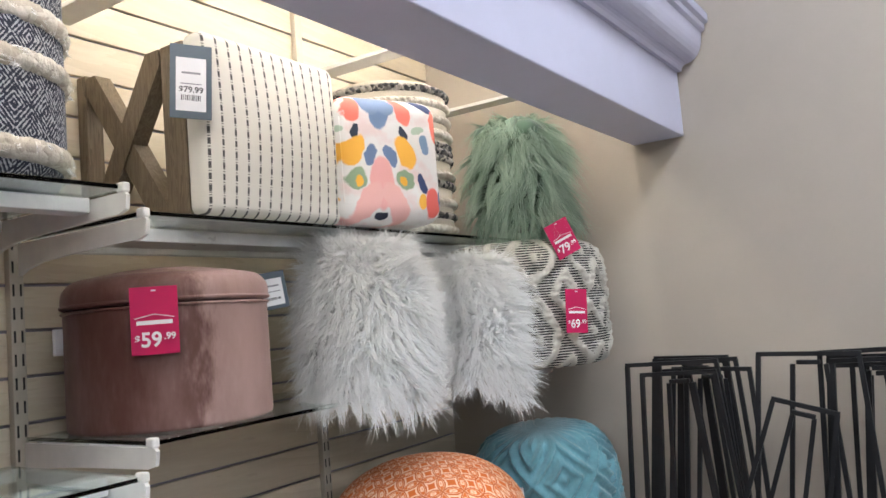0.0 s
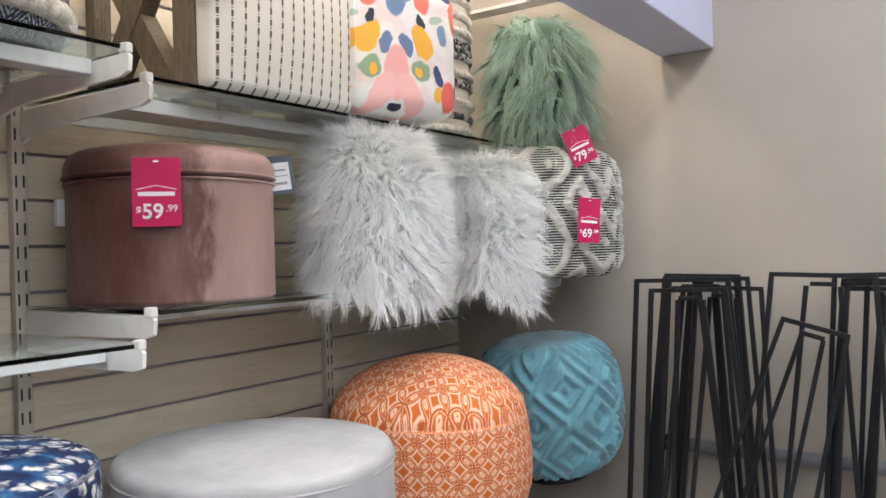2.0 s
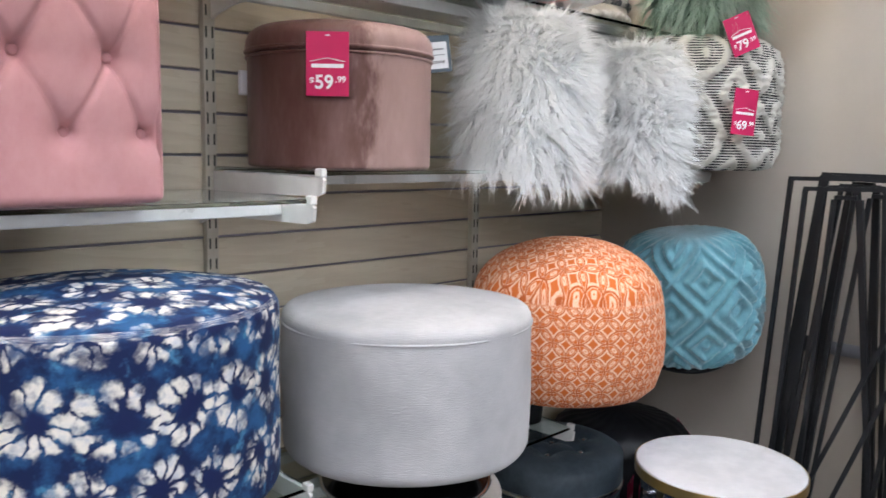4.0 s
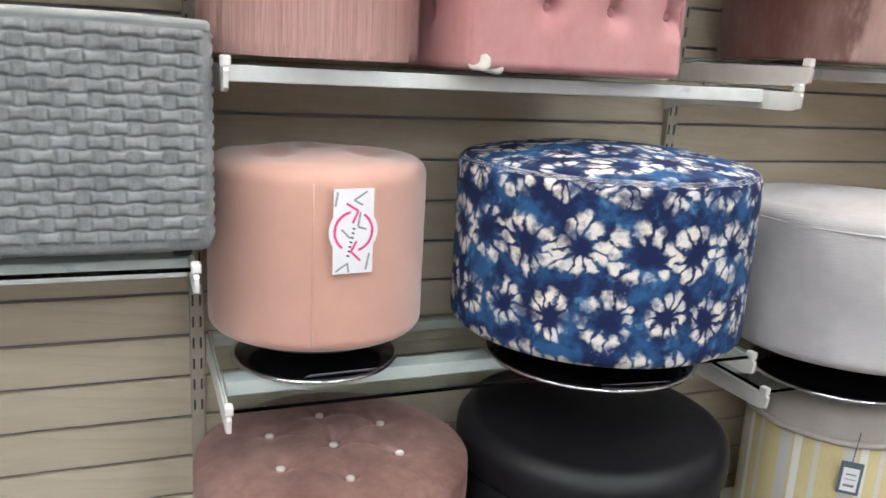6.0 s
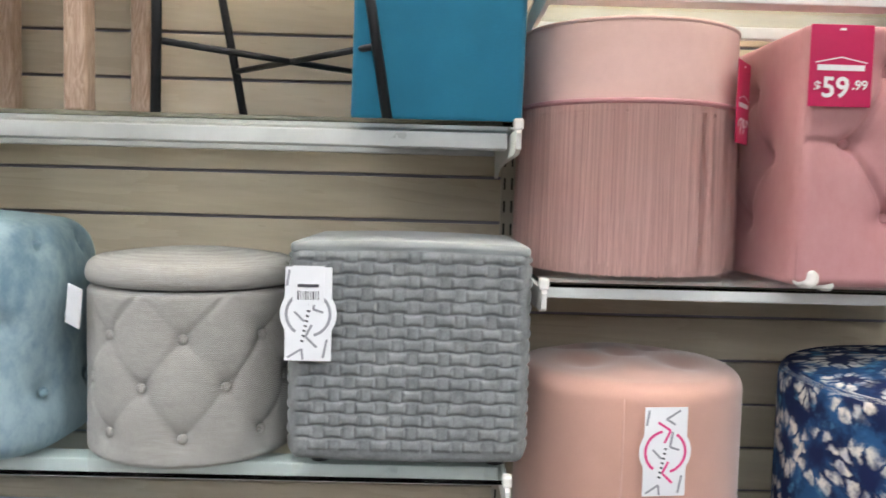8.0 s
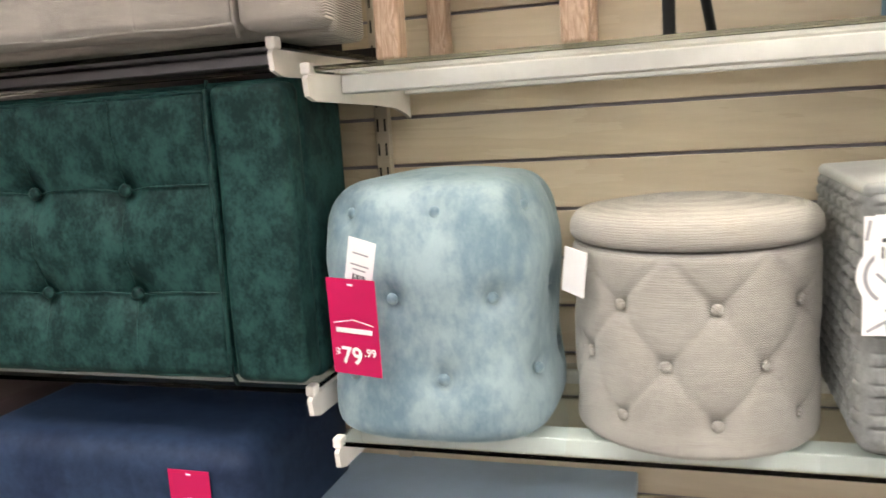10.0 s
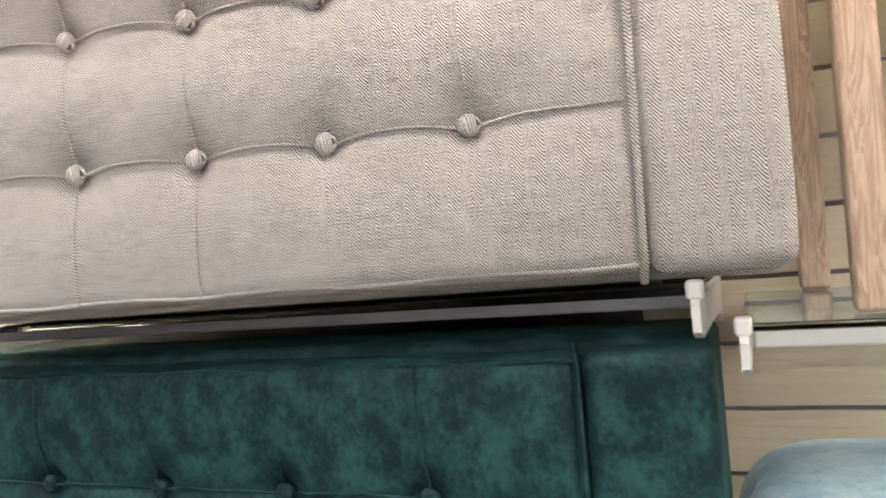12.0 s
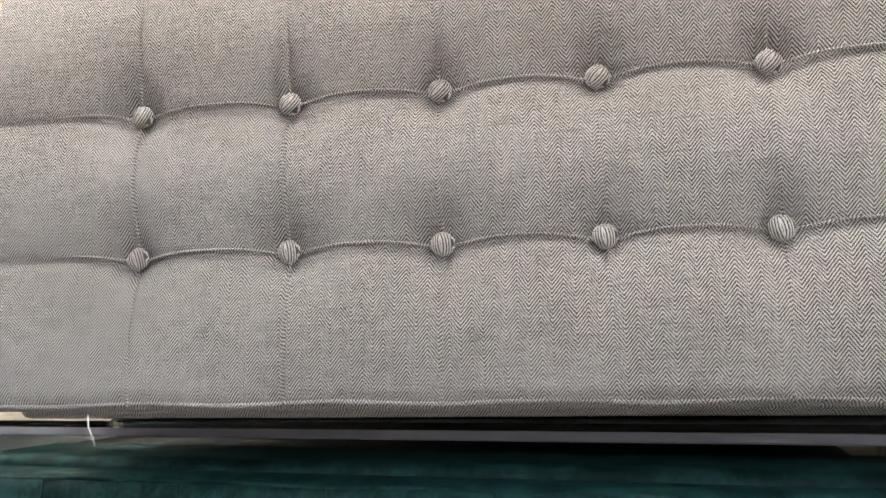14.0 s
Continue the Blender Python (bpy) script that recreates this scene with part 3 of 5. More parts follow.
def prism(name, poly, y0, y1, mat, axis="y"):
    """Flat outline drawn in two axes and given a thickness along the third."""
    k = len(poly)
    put3 = {"y": lambda a, b, t: (a, t, b), "x": lambda a, b, t: (t, a, b), "z": lambda a, b, t: (a, b, t)}[axis]
    V = [put3(a, b, y0) for a, b in poly] + [put3(a, b, y1) for a, b in poly]
    F = [list(range(k)), list(range(2 * k - 1, k - 1, -1))] + [[i, k + i, k + (i + 1) % k, (i + 1) % k] for i in range(k)]
    me = mesh(name, V, F, mat, False)
    bm = bmesh.new()
    bm.from_mesh(me)
    bmesh.ops.recalc_face_normals(bm, faces=bm.faces)
    bm.to_mesh(me)
    bm.free()
    return me


def slab(name, size, mat, bev=0.003):
    return rbox(name, size, bev, mat, (2, 2, 2), smooth=False)


def lettering(name, pieces, mat):
    """Words in the built-in font as one flat mesh facing the aisle; pieces: text, size, x, z."""
    V, F = [], []
    for body, size, x, z in pieces:
        cu = bpy.data.curves.new("letters", "FONT")
        cu.body, cu.size, cu.align_x = body, size, "CENTER"
        cu.offset = size * 0.022
        ob = bpy.data.objects.new("letters", cu)
        me = bpy.data.meshes.new_from_object(ob)
        k = len(V)
        V += [(x + v.co.x, 0.0, z + v.co.y) for v in me.vertices]
        F += [[k + i for i in p.vertices] for p in me.polygons]
        bpy.data.objects.remove(ob)
    return mesh(name, V, F, mat, False)


def price_tag(parent, price, loc, rot=(0, 0, 0), w=0.088, h=0.124):
    """Red card with a white mark and the price, its face towards -y of its own frame."""
    card = put("price_tag", slab("price_tag", (w, 0.0016, h), M["tagred"], 0.0005), parent, "glossy red price card with white lettering", loc, rot)
    roof = [(-0.036, 0), (0.0, 0.0075), (0.036, 0), (0.036, 0.0015), (0.0, 0.009), (-0.036, 0.0015)]
    k = w / 0.088
    put("logo_roof", prism("logo_roof", [(a * k, b * k) for a, b in roof], 0, 0.0004, M["ink"]), card, loc=(0, -0.0016, h * 0.53))
    put("logo_bar", slab("logo_bar", (0.066 * k, 0.0005, 0.008 * k), M["ink"], 0.0001), card, loc=(0, -0.0014, h * 0.44))
    put("price_lettering", lettering("price_lettering", [("$", 0.019 * k, -0.032 * k, h * 0.19), (price, 0.039 * k, -0.007 * k, h * 0.12), (".99", 0.018 * k, 0.027 * k, h * 0.215)], M["ink"]), card, "white price lettering", (0, -0.002, 0))
    put("punch_hole", slab("punch_hole", (0.009, 0.0006, 0.003), M["ink"], 0.0001), card, loc=(0, -0.0014, h * 0.93))
    return card


def arrow_tag(parent, loc, rot=(0, 0, 0), sticker=False):
    """White card with a round middle, pink arcs and grey bars."""
    w, h = 0.074, 0.15
    poly = [(-w / 2, 0), (w / 2, 0), (w / 2, 0.035)]
    poly += [(0.045 * math.cos(a), h / 2 + 0.045 * math.sin(a)) for a in np.linspace(-0.6, 0.6, 9)]
    poly += [(w / 2, h - 0.035), (w / 2, h), (-w / 2, h), (-w / 2, h - 0.035)]
    poly += [(-0.045 * math.cos(a), h / 2 + 0.045 * math.sin(a)) for a in np.linspace(0.6, -0.6, 9)]
    poly += [(-w / 2, 0.035)]
    card = put("hang_tag", prism("hang_tag", poly, -0.0008, 0.0008, M["tagwhite"]), parent, "white hang tag with pink and grey arrows", loc, rot)
    for a0, a1 in ((1.75, 4.1), (-1.3, 1.0)):
        arc = [(r * math.cos(a), r * math.sin(a)) for r, rng in ((0.037, np.linspace(a0, a1, 14)), (0.0325, np.linspace(a1, a0, 14))) for a in rng]
        put("arc", prism("arc", arc, -0.0004, 0, M["inkpink" if not sticker else "inkgrey"]), card, loc=(0, -0.001, h / 2))

    def stroke(name, p, q, w, mat):
        d = Vector((q[0] - p[0], q[1] - p[1])).normalized() * (w / 2)
        poly = [(p[0] - d.y, p[1] + d.x), (p[0] + d.y, p[1] - d.x), (q[0] + d.y, q[1] - d.x), (q[0] - d.y, q[1] + d.x)]
        put(name, prism(name, poly, -0.0004, 0, mat), card, loc=(0, -0.001, h / 2))
    for p, q in (((-0.014, 0.05), (0.008, 0.036)), ((0.008, 0.036), (-0.002, 0.015)), ((0.014, -0.053), (-0.004, -0.036)), ((-0.004, -0.036), (0.006, -0.017))):
        stroke("arrow_bar", p, q, 0.004, M["inkpink" if not sticker else "inkgrey"])
    for p, q in (((0.0, 0.055), (0.024, 0.07)), ((0.0, 0.055), (0.016, 0.046)), ((0.012, 0.034), (0.008, 0.008)), ((0.008, 0.008), (0.024, 0.003)), ((-0.022, 0.004), (-0.006, -0.012)),
                 ((-0.032, -0.07), (-0.01, -0.056)), ((-0.01, -0.056), (-0.008, -0.073)), ((-0.03, 0.07), (-0.034, 0.045)), ((0.024, -0.07), (0.03, -0.04))):
        stroke("leaf_bar", p, q, 0.0035, M["inkgrey"])
    for i in range(7):
        stroke("text_bar", (-0.002 - 0.0016 * i, 0.006 - 0.008 * i), (0.003 - 0.0016 * i, 0.004 - 0.008 * i), 0.003, M["inkdark"])
    if sticker:
        st = put("sticker", slab("sticker", (0.05, 0.0008, 0.062), M["tagwhite"], 0.0002), card, loc=(0.0, -0.0016, h - 0.06))
        for i in range(9):
            put("barcode_bar", slab("barcode_bar", (0.0012 + 0.0012 * (i % 3 == 0), 0.0004, 0.014), M["inkdark"], 0.0001), st, loc=(-0.016 + 0.004 * i, -0.0008, 0.008))
        put("sticker_line", slab("sticker_line", (0.034, 0.0004, 0.005), M["inkdark"], 0.0001), st, loc=(0, -0.0008, 0.028))
    return card


def slate_tag(parent, loc, rot=(0, 0, 0), price="", w=0.085, h=0.15):
    """Dark grey card with a white sticker."""
    card = put("hang_tag", slab("hang_tag", (w, 0.003, h), M["taggrey"], 0.001), parent, "slate grey hang tag with white sticker", loc, rot)
    st = put("sticker", slab("sticker", (w * 0.72, 0.0008, h * 0.72), M["tagwhite"], 0.0002), card, loc=(0, -0.002, h * 0.1))
    put("title_bar", slab("title_bar", (w * 0.45, 0.0004, 0.004), M["inkgrey"], 0.0001), st, loc=(0, -0.0008, h * 0.5))
    put("line_bar", slab("line_bar", (w * 0.5, 0.0004, 0.002), M["inkgrey"], 0.0001), st, loc=(0, -0.0008, h * 0.36))
    for i in range(11):
        put("barcode_bar", slab("barcode_bar", (0.0012 + 0.0012 * (i % 3 == 0), 0.0004, h * 0.075), M["inkdark"], 0.0001), st, loc=(-w * 0.22 + i * w * 0.044, -0.0008, h * 0.14))
    if price:
        put("price_lettering", lettering("price_lettering", [(price, 0.017, 0, h * 0.25)], M["inkdark"]), st, loc=(0, -0.001, 0))
    return card


def button(r, mat):
    return lathe("button", [(0.0005, -0.003), (r * 0.9, -0.002), (r, 0.001), (r * 0.85, r * 0.4), (r * 0.5, r * 0.56), (0.0005, r * 0.6)], mat, 14)


def seg_dist(U, W, a, b):
    ax, ay, bx, by = *a, *b
    dx, dy = bx - ax, by - ay
    t = np.clip(((U - ax) * dx + (W - ay) * dy) / (dx * dx + dy * dy), 0, 1)
    return np.hypot(U - ax - t * dx, W - ay - t * dy)


def tufts(U, W, buttons, links, deep=0.02, spread=0.035, crease=0.006, cw=0.006):
    d = np.zeros_like(U)
    for bu, bw in buttons:
        q = np.hypot(U - bu, W - bw)
        d -= deep * np.exp(-(q / spread) ** 2 * 1.2) * 0.6 + deep * 0.6 * np.exp(-(q / (spread * 0.35)) ** 2)
    c = np.zeros_like(U)
    for a, b in links:
        c = np.maximum(c, np.exp(-(seg_dist(U, W, a, b) / cw) ** 2))
    return d - crease * c


def fur(name, P, N, length, width, mat, fall=0.6, wild=0.5, segs=4, seed=1, lock=18, flow=None):
    """Strands that grow from P, gather into locks and lie along the flow of the pelt."""
    g = np.random.default_rng(seed)
    n = len(P)
    m = max(1, n // lock)
    C = P[g.choice(n, m, replace=False)]
    ids = np.concatenate([((P[i:i + 800, None] - C[None]) ** 2).sum(-1).argmin(1) for i in range(0, n, 800)])
    swirl = np.stack([np.sin(C[:, 0] * 31 + C[:, 2] * 17), np.cos(C[:, 1] * 37 + C[:, 2] * 23), np.sin(C[:, 2] * 29 + C[:, 0] * 19)], 1)
    lean = (0.35 * g.normal(size=(m, 3)) + 0.3 * swirl)[ids]
    D = N + wild * (lean + 0.12 * g.normal(size=(n, 3)))
    if flow is not None:
        D = D * 0.75 + flow(C)[ids]
    D /= np.linalg.norm(D, axis=1, keepdims=True)
    shade = g.uniform(0.35, 1.0, (m, 1))[ids] * g.uniform(0.8, 1.0, (n, 1))
    L = length * g.uniform(0.7, 1.1, (m, 1))[ids] * g.uniform(0.7, 1.1, (n, 1))
    pull = (C[ids] - P) * 0.8
    side = np.cross(D, N * 0.8 + 0.45 * g.normal(size=(n, 3)))
    side /= np.linalg.norm(side, axis=1, keepdims=True)
    curl = (g.normal(size=(m, 3)) * 0.3)[ids] * wild + g.normal(size=(n, 3)) * 0.1 * wild
    V = np.zeros((n, segs + 1, 2, 3))
    T = np.zeros((n, segs + 1, 2))
    for k in range(segs + 1):
        t = k / segs
        c = P + D * L * (t - 0.35 * fall * t * t) + np.array([0, 0, -1.0]) * L * fall * t * t * 0.85 + curl * L * t * t + pull * t
        w = width * (1 - 0.85 * t) * (0.6 + 0.4 * math.sin(math.pi * min(t + 0.25, 1)))
        V[:, k, 0], V[:, k, 1] = c - side * w, c + side * w
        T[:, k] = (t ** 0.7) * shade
    i = np.arange(n * (segs + 1) * 2).reshape(n, segs + 1, 2)
    F = np.stack([i[:, :-1, 0], i[:, :-1, 1], i[:, 1:, 1], i[:, 1:, 0]], -1).reshape(-1, 4)
    return mesh(name, V.reshape(-1, 3), F, mat, True, T.reshape(-1))


# ---- structure ----
WY = -0.045


def setting(name, size, loc, mat, label=""):
    ob = put(name, rbox(name, size, 0.002, mat, (2, 2, 2), smooth=False), None, "", loc)
    tagged(ob, label, kind="structure")
    return ob


X0, X1, Y1, H0 = -4.6, 2.85, -10.0, 3.4
setting("floor", (X1 - X0 + 0.4, -Y1 + 0.4, 0.1), ((X0 + X1) / 2, Y1 / 2, -0.1), M["floor"], "tan vinyl shop floor")
setting("ceiling", (X1 - X0 + 0.4, -Y1 + 0.4, 0.1), ((X0 + X1) / 2, Y1 / 2, H0), M["ceiling"], "white tiled shop ceiling")
wall_back = setting("wall_back", (X1 - X0, 0.1, H0), ((X0 + X1) / 2, 0.064 + WY, 0), M["groove"], "slatted back wall with grey grooves")
setting("wall_side", (0.12, -Y1 + 0.2, H0), (X1 + 0.06, Y1 / 2, 0), M["wallpaint"], "plain beige painted side wall")
# unseen closing walls, kept dark so that little light bounces back
setting("wall_front", (X1 - X0 + 0.3, 0.12, H0), ((X0 + X1) / 2, Y1 - 0.06, 0), M["wallabsorb"], "unseen far wall behind the aisle, dark to cut bounced light")
setting("wall_left", (0.12, -Y1 + 0.2, H0), (X0 - 0.06, Y1 / 2, 0), M["wallabsorb"], "unseen end wall, dark to cut bounced light")

# boxed soffit with a stepped crown along the aisle side
soffit = tagged(new("soffit"), "white soffit with crown moulding, bluish light in its colour", "soffit", kind="structure")
soffit.location = (0, 0, 0)
put("fascia", slab("fascia", (X1 - X0 - 0.004, 0.17, H0 - 2.096 - 0.004), M["soffit"], 0.004), soffit, loc=((X0 + X1) / 2, -0.937, 2.096))
crown = [(0, 2.262), (-0.012, 2.262), (-0.016, 2.275), (-0.022, 2.28), (-0.03, 2.283)]
crown += [(-0.03 - 0.055 * math.sin(a), 2.283 + 0.075 * (1 - math.cos(a))) for a in np.linspace(0.1, 1.5, 8)]
crown += [(-0.088, 2.372), (-0.1, 2.378), (-0.1, 2.395), (-0.112, 2.402), (-0.112, 2.43), (0, 2.43)]
crown = [(a, b + 0.045) for a, b in crown]
put("crown_moulding", prism("crown_moulding", [(a - 1.0235, b) for a, b in crown], X0 + 0.003, X1 - 0.003, M["soffit"], "x"), soffit)
setting("cove_ceiling", (X1 - X0 - 0.01, 0.84, 0.05), ((X0 + X1) / 2, -0.428, 2.62), M["wallpaint2"], "cream painted cove above the shelves")

# slats
slat_me = {}
for z in range(0, 27):
    zz = 1.23 + 0.0977 * (z - 12)
    for i, (a, b) in enumerate([(-4.59, -3.57), (-3.57, -2.38), (-2.38, -1.19), (-1.19, 0.0), (0.0, 1.187), (1.187, 2.104), (2.104, 2.847)]):
        w = round(b - a - 0.0012, 4)
        if w not in slat_me:
            slat_me[w] = rbox("slat", (w, 0.012, 0.0909), 0.0022, M["slat"], (2, 2, 2))
        put("slat", slat_me[w], wall_back, loc=((a + b) / 2 - wall_back.location.x, 0.0065 - 0.064, zz + 0.0033))

# uprights with their slots
slot_me = slab("slot", (0.0042, 0.002, 0.025), M["slot"], 0.0006)
post_me = slab("post", (0.03, 0.02, 2.6), M["upright"], 0.002)
for x in (-3.57, -2.38, -1.19, 0.0, 1.187, 2.104):
    up = thing("shelf_upright", "beige slotted steel shelf upright on slat wall", "upright", (x, WY, 0), group="uprights")
    put("post", post_me, up, loc=(0, -0.0105, 0))
    for k in range(34):
        for sx in (-0.0078, 0.0078):
            put("slot", slot_me, up, loc=(sx, -0.0205, 0.57 + 0.04885 * k))


def shelf(x0, x1, z, depth, rail_y, caps, rail_h=0.028, rail_w=0.05, rail="rail", label="clear glass shelf on white steel brackets"):
    """Glass plate on two brackets and a front rail; z is the plate's upper face."""
    sh = thing("glass_shelf", label, "shelf", ((x0 + x1) / 2, 0, z), group="glass shelves")
    w = x1 - x0
    g = put("glass_plate", slab("glass_plate", (w - 0.05, depth - 0.07, 0.008), M["glass"], 0.001), sh, "clear glass plate with dark green edge", (0, -0.07 - (depth - 0.07) / 2, -0.008))
    g.visible_shadow = False
    put("front_rail", slab("front_rail", (w - 0.07, rail_w, rail_h), M[rail], 0.003), sh, "white steel front rail" if rail == "rail" else "white steel front rail with shade in its colour", (0, rail_y, -0.0095 - rail_h))
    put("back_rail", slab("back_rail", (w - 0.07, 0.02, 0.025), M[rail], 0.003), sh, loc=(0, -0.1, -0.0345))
    # added black strip blocks the view through the glass to the lit wall
    if rail == "railshade":
        put("view_blocker", slab("view_blocker", (w - 0.08, 0.006, 0.05), M["leather"], 0.001), sh, "added black strip that hides the lit wall behind the glass", (0, -0.0635, -0.025))
    for s in (-1, 1):
        poly = [(-0.067, -0.08), (-0.067, -0.012), (-depth + 0.0, -0.012), (-depth - 0.006, -0.018), (-depth - 0.002, -0.043), (-depth + 0.02, -0.05), (-0.24, -0.055), (-0.15, -0.06), (-0.095, -0.07)]
        br = put("bracket", prism("bracket", poly, -0.004, 0.004, M["bracket"], "x"), sh, "white steel bracket", (s * (w / 2 - 0.027), 0, 0))
        if s in caps:
            put("end_cap", slab("end_cap", (0.016, 0.022, 0.018), M["bracket"], 0.004), br, loc=(0, -depth + 0.008, -0.012))


for x0, x1, z, depth, rail_y, caps in [
        (-1.155, 0, 1.022, 0.51, -0.41, (-1, 1)), (-1.155, 0, 1.601, 0.51, -0.38, (-1, 1)), (-0.005, 1.184, 0.762, 0.495, -0.34, (-1, 1)), (-0.005, 1.184, 1.348, 0.51, -0.39, (-1, 1)),
        (-0.005, 1.172, 1.856, 0.51, -0.39, (-1, 1)), (1.19, 2.1, 0.668, 0.49, -0.3, (-1, 1)), (1.168, 2.84, 1.4, 0.49, -0.25, (-1,)), (1.168, 2.84, 1.816, 0.495, -0.3, (-1,)),
        (2.104, 2.84, 0.76, 0.44, -0.25, ()), (-2.38, -1.14, 1.106, 0.51, -0.38, (-1, 1)), (-2.38, -1.14, 1.64, 0.535, -0.43, (-1, 1))]:
    shelf(x0, x1, z, depth, rail_y, caps, 0.017 if z == 1.64 else 0.028, 0.11 if z == 1.816 else 0.05, "railshade" if z == 1.64 else "rail")

# flat white arms that tie the soffit to the wall
arm_me = slab("support_arm", (0.07, 0.79, 0.012), M["bracket"], 0.002)
for x in (1.3, 2.05, 2.74):
    tagged(put("support_arm", arm_me, None, "", (x, -0.455, 2.32)), "flat white steel soffit support arm", "arm", "support arms")

# two rows of lamp battens hidden above the soffit's lower edge
for x in (-3.6, -2.2, -0.8, 0.6, 2.0):
    for y, z in ((-0.44, 2.579), (-0.821, 2.5)):
        cl = thing("batten_lamp", "white fluorescent batten behind the soffit", "light", (x, y, z), group="cove lamps")
        put("housing", slab("housing", (1.3, 0.06, 0.04), M["bracket"], 0.004), cl)
        put("lamp_tube", tube("lamp_tube", [(-0.62, 0, -0.022), (0.62, 0, -0.022)], 0.014, M["tube"], 12), cl, "glowing fluorescent tube")

# ceiling light panels over the aisle
for x in (-3.2, -0.8, 1.6):
    for y in (-2.1, -4.1, -6.1, -8.1):
        cl = thing("ceiling_light", "recessed white fluorescent ceiling panel", "light", (x, y, H0 - 0.02), group="ceiling lights")
        put("frame", slab("frame", (1.26, 0.66, 0.02), M["bracket"], 0.003), cl)
        put("diffuser", slab("diffuser", (1.2, 0.6, 0.008), M["lamp"], 0.002), cl, "glowing white diffuser", (0, 0, -0.009))

# ---- things on the shelves ----


def grid_links(bs, ok):
    return [(a, b) for i, a in enumerate(bs) for b in bs[i + 1:] if ok(abs(a[0] - b[0]), abs(a[1] - b[1]))]


# tufted bench seats turned on edge, one grey herringbone, one green
def bench(label, loc, rz, w, h, d, border, cols, rows, mat, bmat, br, crease, deep):
    ob = thing("upholstered_bench", label, "bench", loc, rz, "benches on edge")
    half = w / 2
    xr = half - border
    bs = [(c, r) for c in cols for r in rows]
    hz = [((-half, r), (xr, r)) for r in rows]
    vt = [((c, 0.0), (c, h)) for c in cols]

    def face(P, N):
        f = np.clip(-N[:, 1], 0, 1) ** 4
        U, W = P[:, 0], P[:, 2]
        o = tufts(U, W, bs, hz, deep, 0.055, crease, 0.006)
        o += tufts(U, W, [], vt, 0, 0.1, crease * 0.6, 0.0035)
        puff = 0.006 * np.abs(np.sin((W - rows[0]) / (rows[1] - rows[0]) * math.pi))
        return f * (o + puff) + 0.002 * np.sin(U * 9 + 2 * W) * f
    put("tufted_panel", rbox("tufted_panel", (w - border, d * 0.3, h - 0.028), 0.02, mat, (250, 4, 130), lambda P, N: face(P + [-border / 2, 0, 0.014], N)), ob, "", (-border / 2, -d * 0.35, 0.014))
    put("side_border", rbox("side_border", (border - 0.001, d * 0.3, h - 0.022), 0.018, mat, (10, 4, 20), lambda P, N: 0.003 * np.sin(P[:, 2] * 14) * np.clip(-N[:, 1], 0, 1)), ob, "", (half - border / 2 + 0.001, -d * 0.35, 0.011))
    put("frame_box", rbox("frame_box", (w - 0.006, d * 0.72, h - 0.006), 0.015, mat, (8, 6, 8)), ob, "", (0, d * 0.14, 0.003))
    # added black box behind the seat keeps wall light out of the gap
    put("light_blocker", slab("light_blocker", (w - 0.13, 0.24, h - 0.006), M["leather"], 0.01), ob, "added black box that keeps light out behind the seat", (-0.055, d * 0.5 + 0.12, 0.0))
    piping = [(xr - 0.004, -d / 2 + 0.016, 0.004), (xr - 0.002, -d / 2 - 0.001, 0.03), (xr, -d / 2 - 0.003, h * 0.5), (xr - 0.002, -d / 2 - 0.001, h - 0.03), (xr - 0.004, -d / 2 + 0.016, h - 0.004)]
    put("piping", tube("piping", piping, 0.0035, mat), ob)
    for zz in (0.021, h - 0.021):
        put("edge_piping", tube("edge_piping", [(x, -d / 2 + 0.004, zz + 0.0015 * math.sin(x * 31)) for x in np.linspace(-half + 0.02, xr - 0.006, 40)], 0.0026, mat, 6), ob)
    xs = np.linspace(-half + 0.01, xr - 0.008, 120)
    for r in rows:
        near = np.min(np.abs(xs[:, None] - np.array(cols)[None, :]), axis=1)
        lift = 0.007 * (1 - np.exp(-(near / 0.035) ** 2))
        back = deep * 0.5 * np.exp(-(near / 0.035) ** 2)
        put("seam_cord", tube("seam_cord", [(x, -d / 2 + 0.0012 + b, r + l - 0.002) for x, l, b in zip(xs, lift, back)], 0.0016, mat, 6), ob)
    zs = np.linspace(0.02, h - 0.02, 60)
    gap = rows[1] - rows[0]
    for c in cols:
        near = np.min(np.abs(zs[:, None] - np.array(rows)[None, :]), axis=1)
        yy = -d / 2 - 0.006 * np.abs(np.sin((zs - rows[0]) / gap * math.pi)) + crease * 0.5 + deep * 0.5 * np.exp(-(near / 0.05) ** 2 * 1.2) - 0.0001
        put("seam_line", tube("seam_line", [(c + 0.002 * math.sin(z * 23 + c * 40), y, z) for z, y in zip(zs, yy)], 0.0011, mat, 5), ob)
    me = button(br, bmat)
    for c, r in bs:
        put("button", me, ob, "", (c, -d / 2 + deep * 0.55, r), (90, (c * 977 + r * 3331) % 150 - 75, 0))
    return ob


bench("grey herringbone tufted bench seat resting on edge on glass shelf", (-1.63, -0.5, 1.643), 6, 1.095, 0.495, 0.22, 0.13,
      [-0.362, -0.197, -0.042, 0.109, 0.26], [0.168, 0.319], M["bench"], M["bench"], 0.0122, 0.0022, 0.017)
bench("bottle green velvet tufted bench seat resting on edge on shelf", (-1.765, -0.435, 1.112), 0, 1.22, 0.483, 0.22, 0.125,
      [-0.59, -0.412, -0.227, -0.047, 0.133, 0.313], [0.152, 0.32], M["greenvel"], M["greenvel"], 0.0115, 0.002, 0.028)


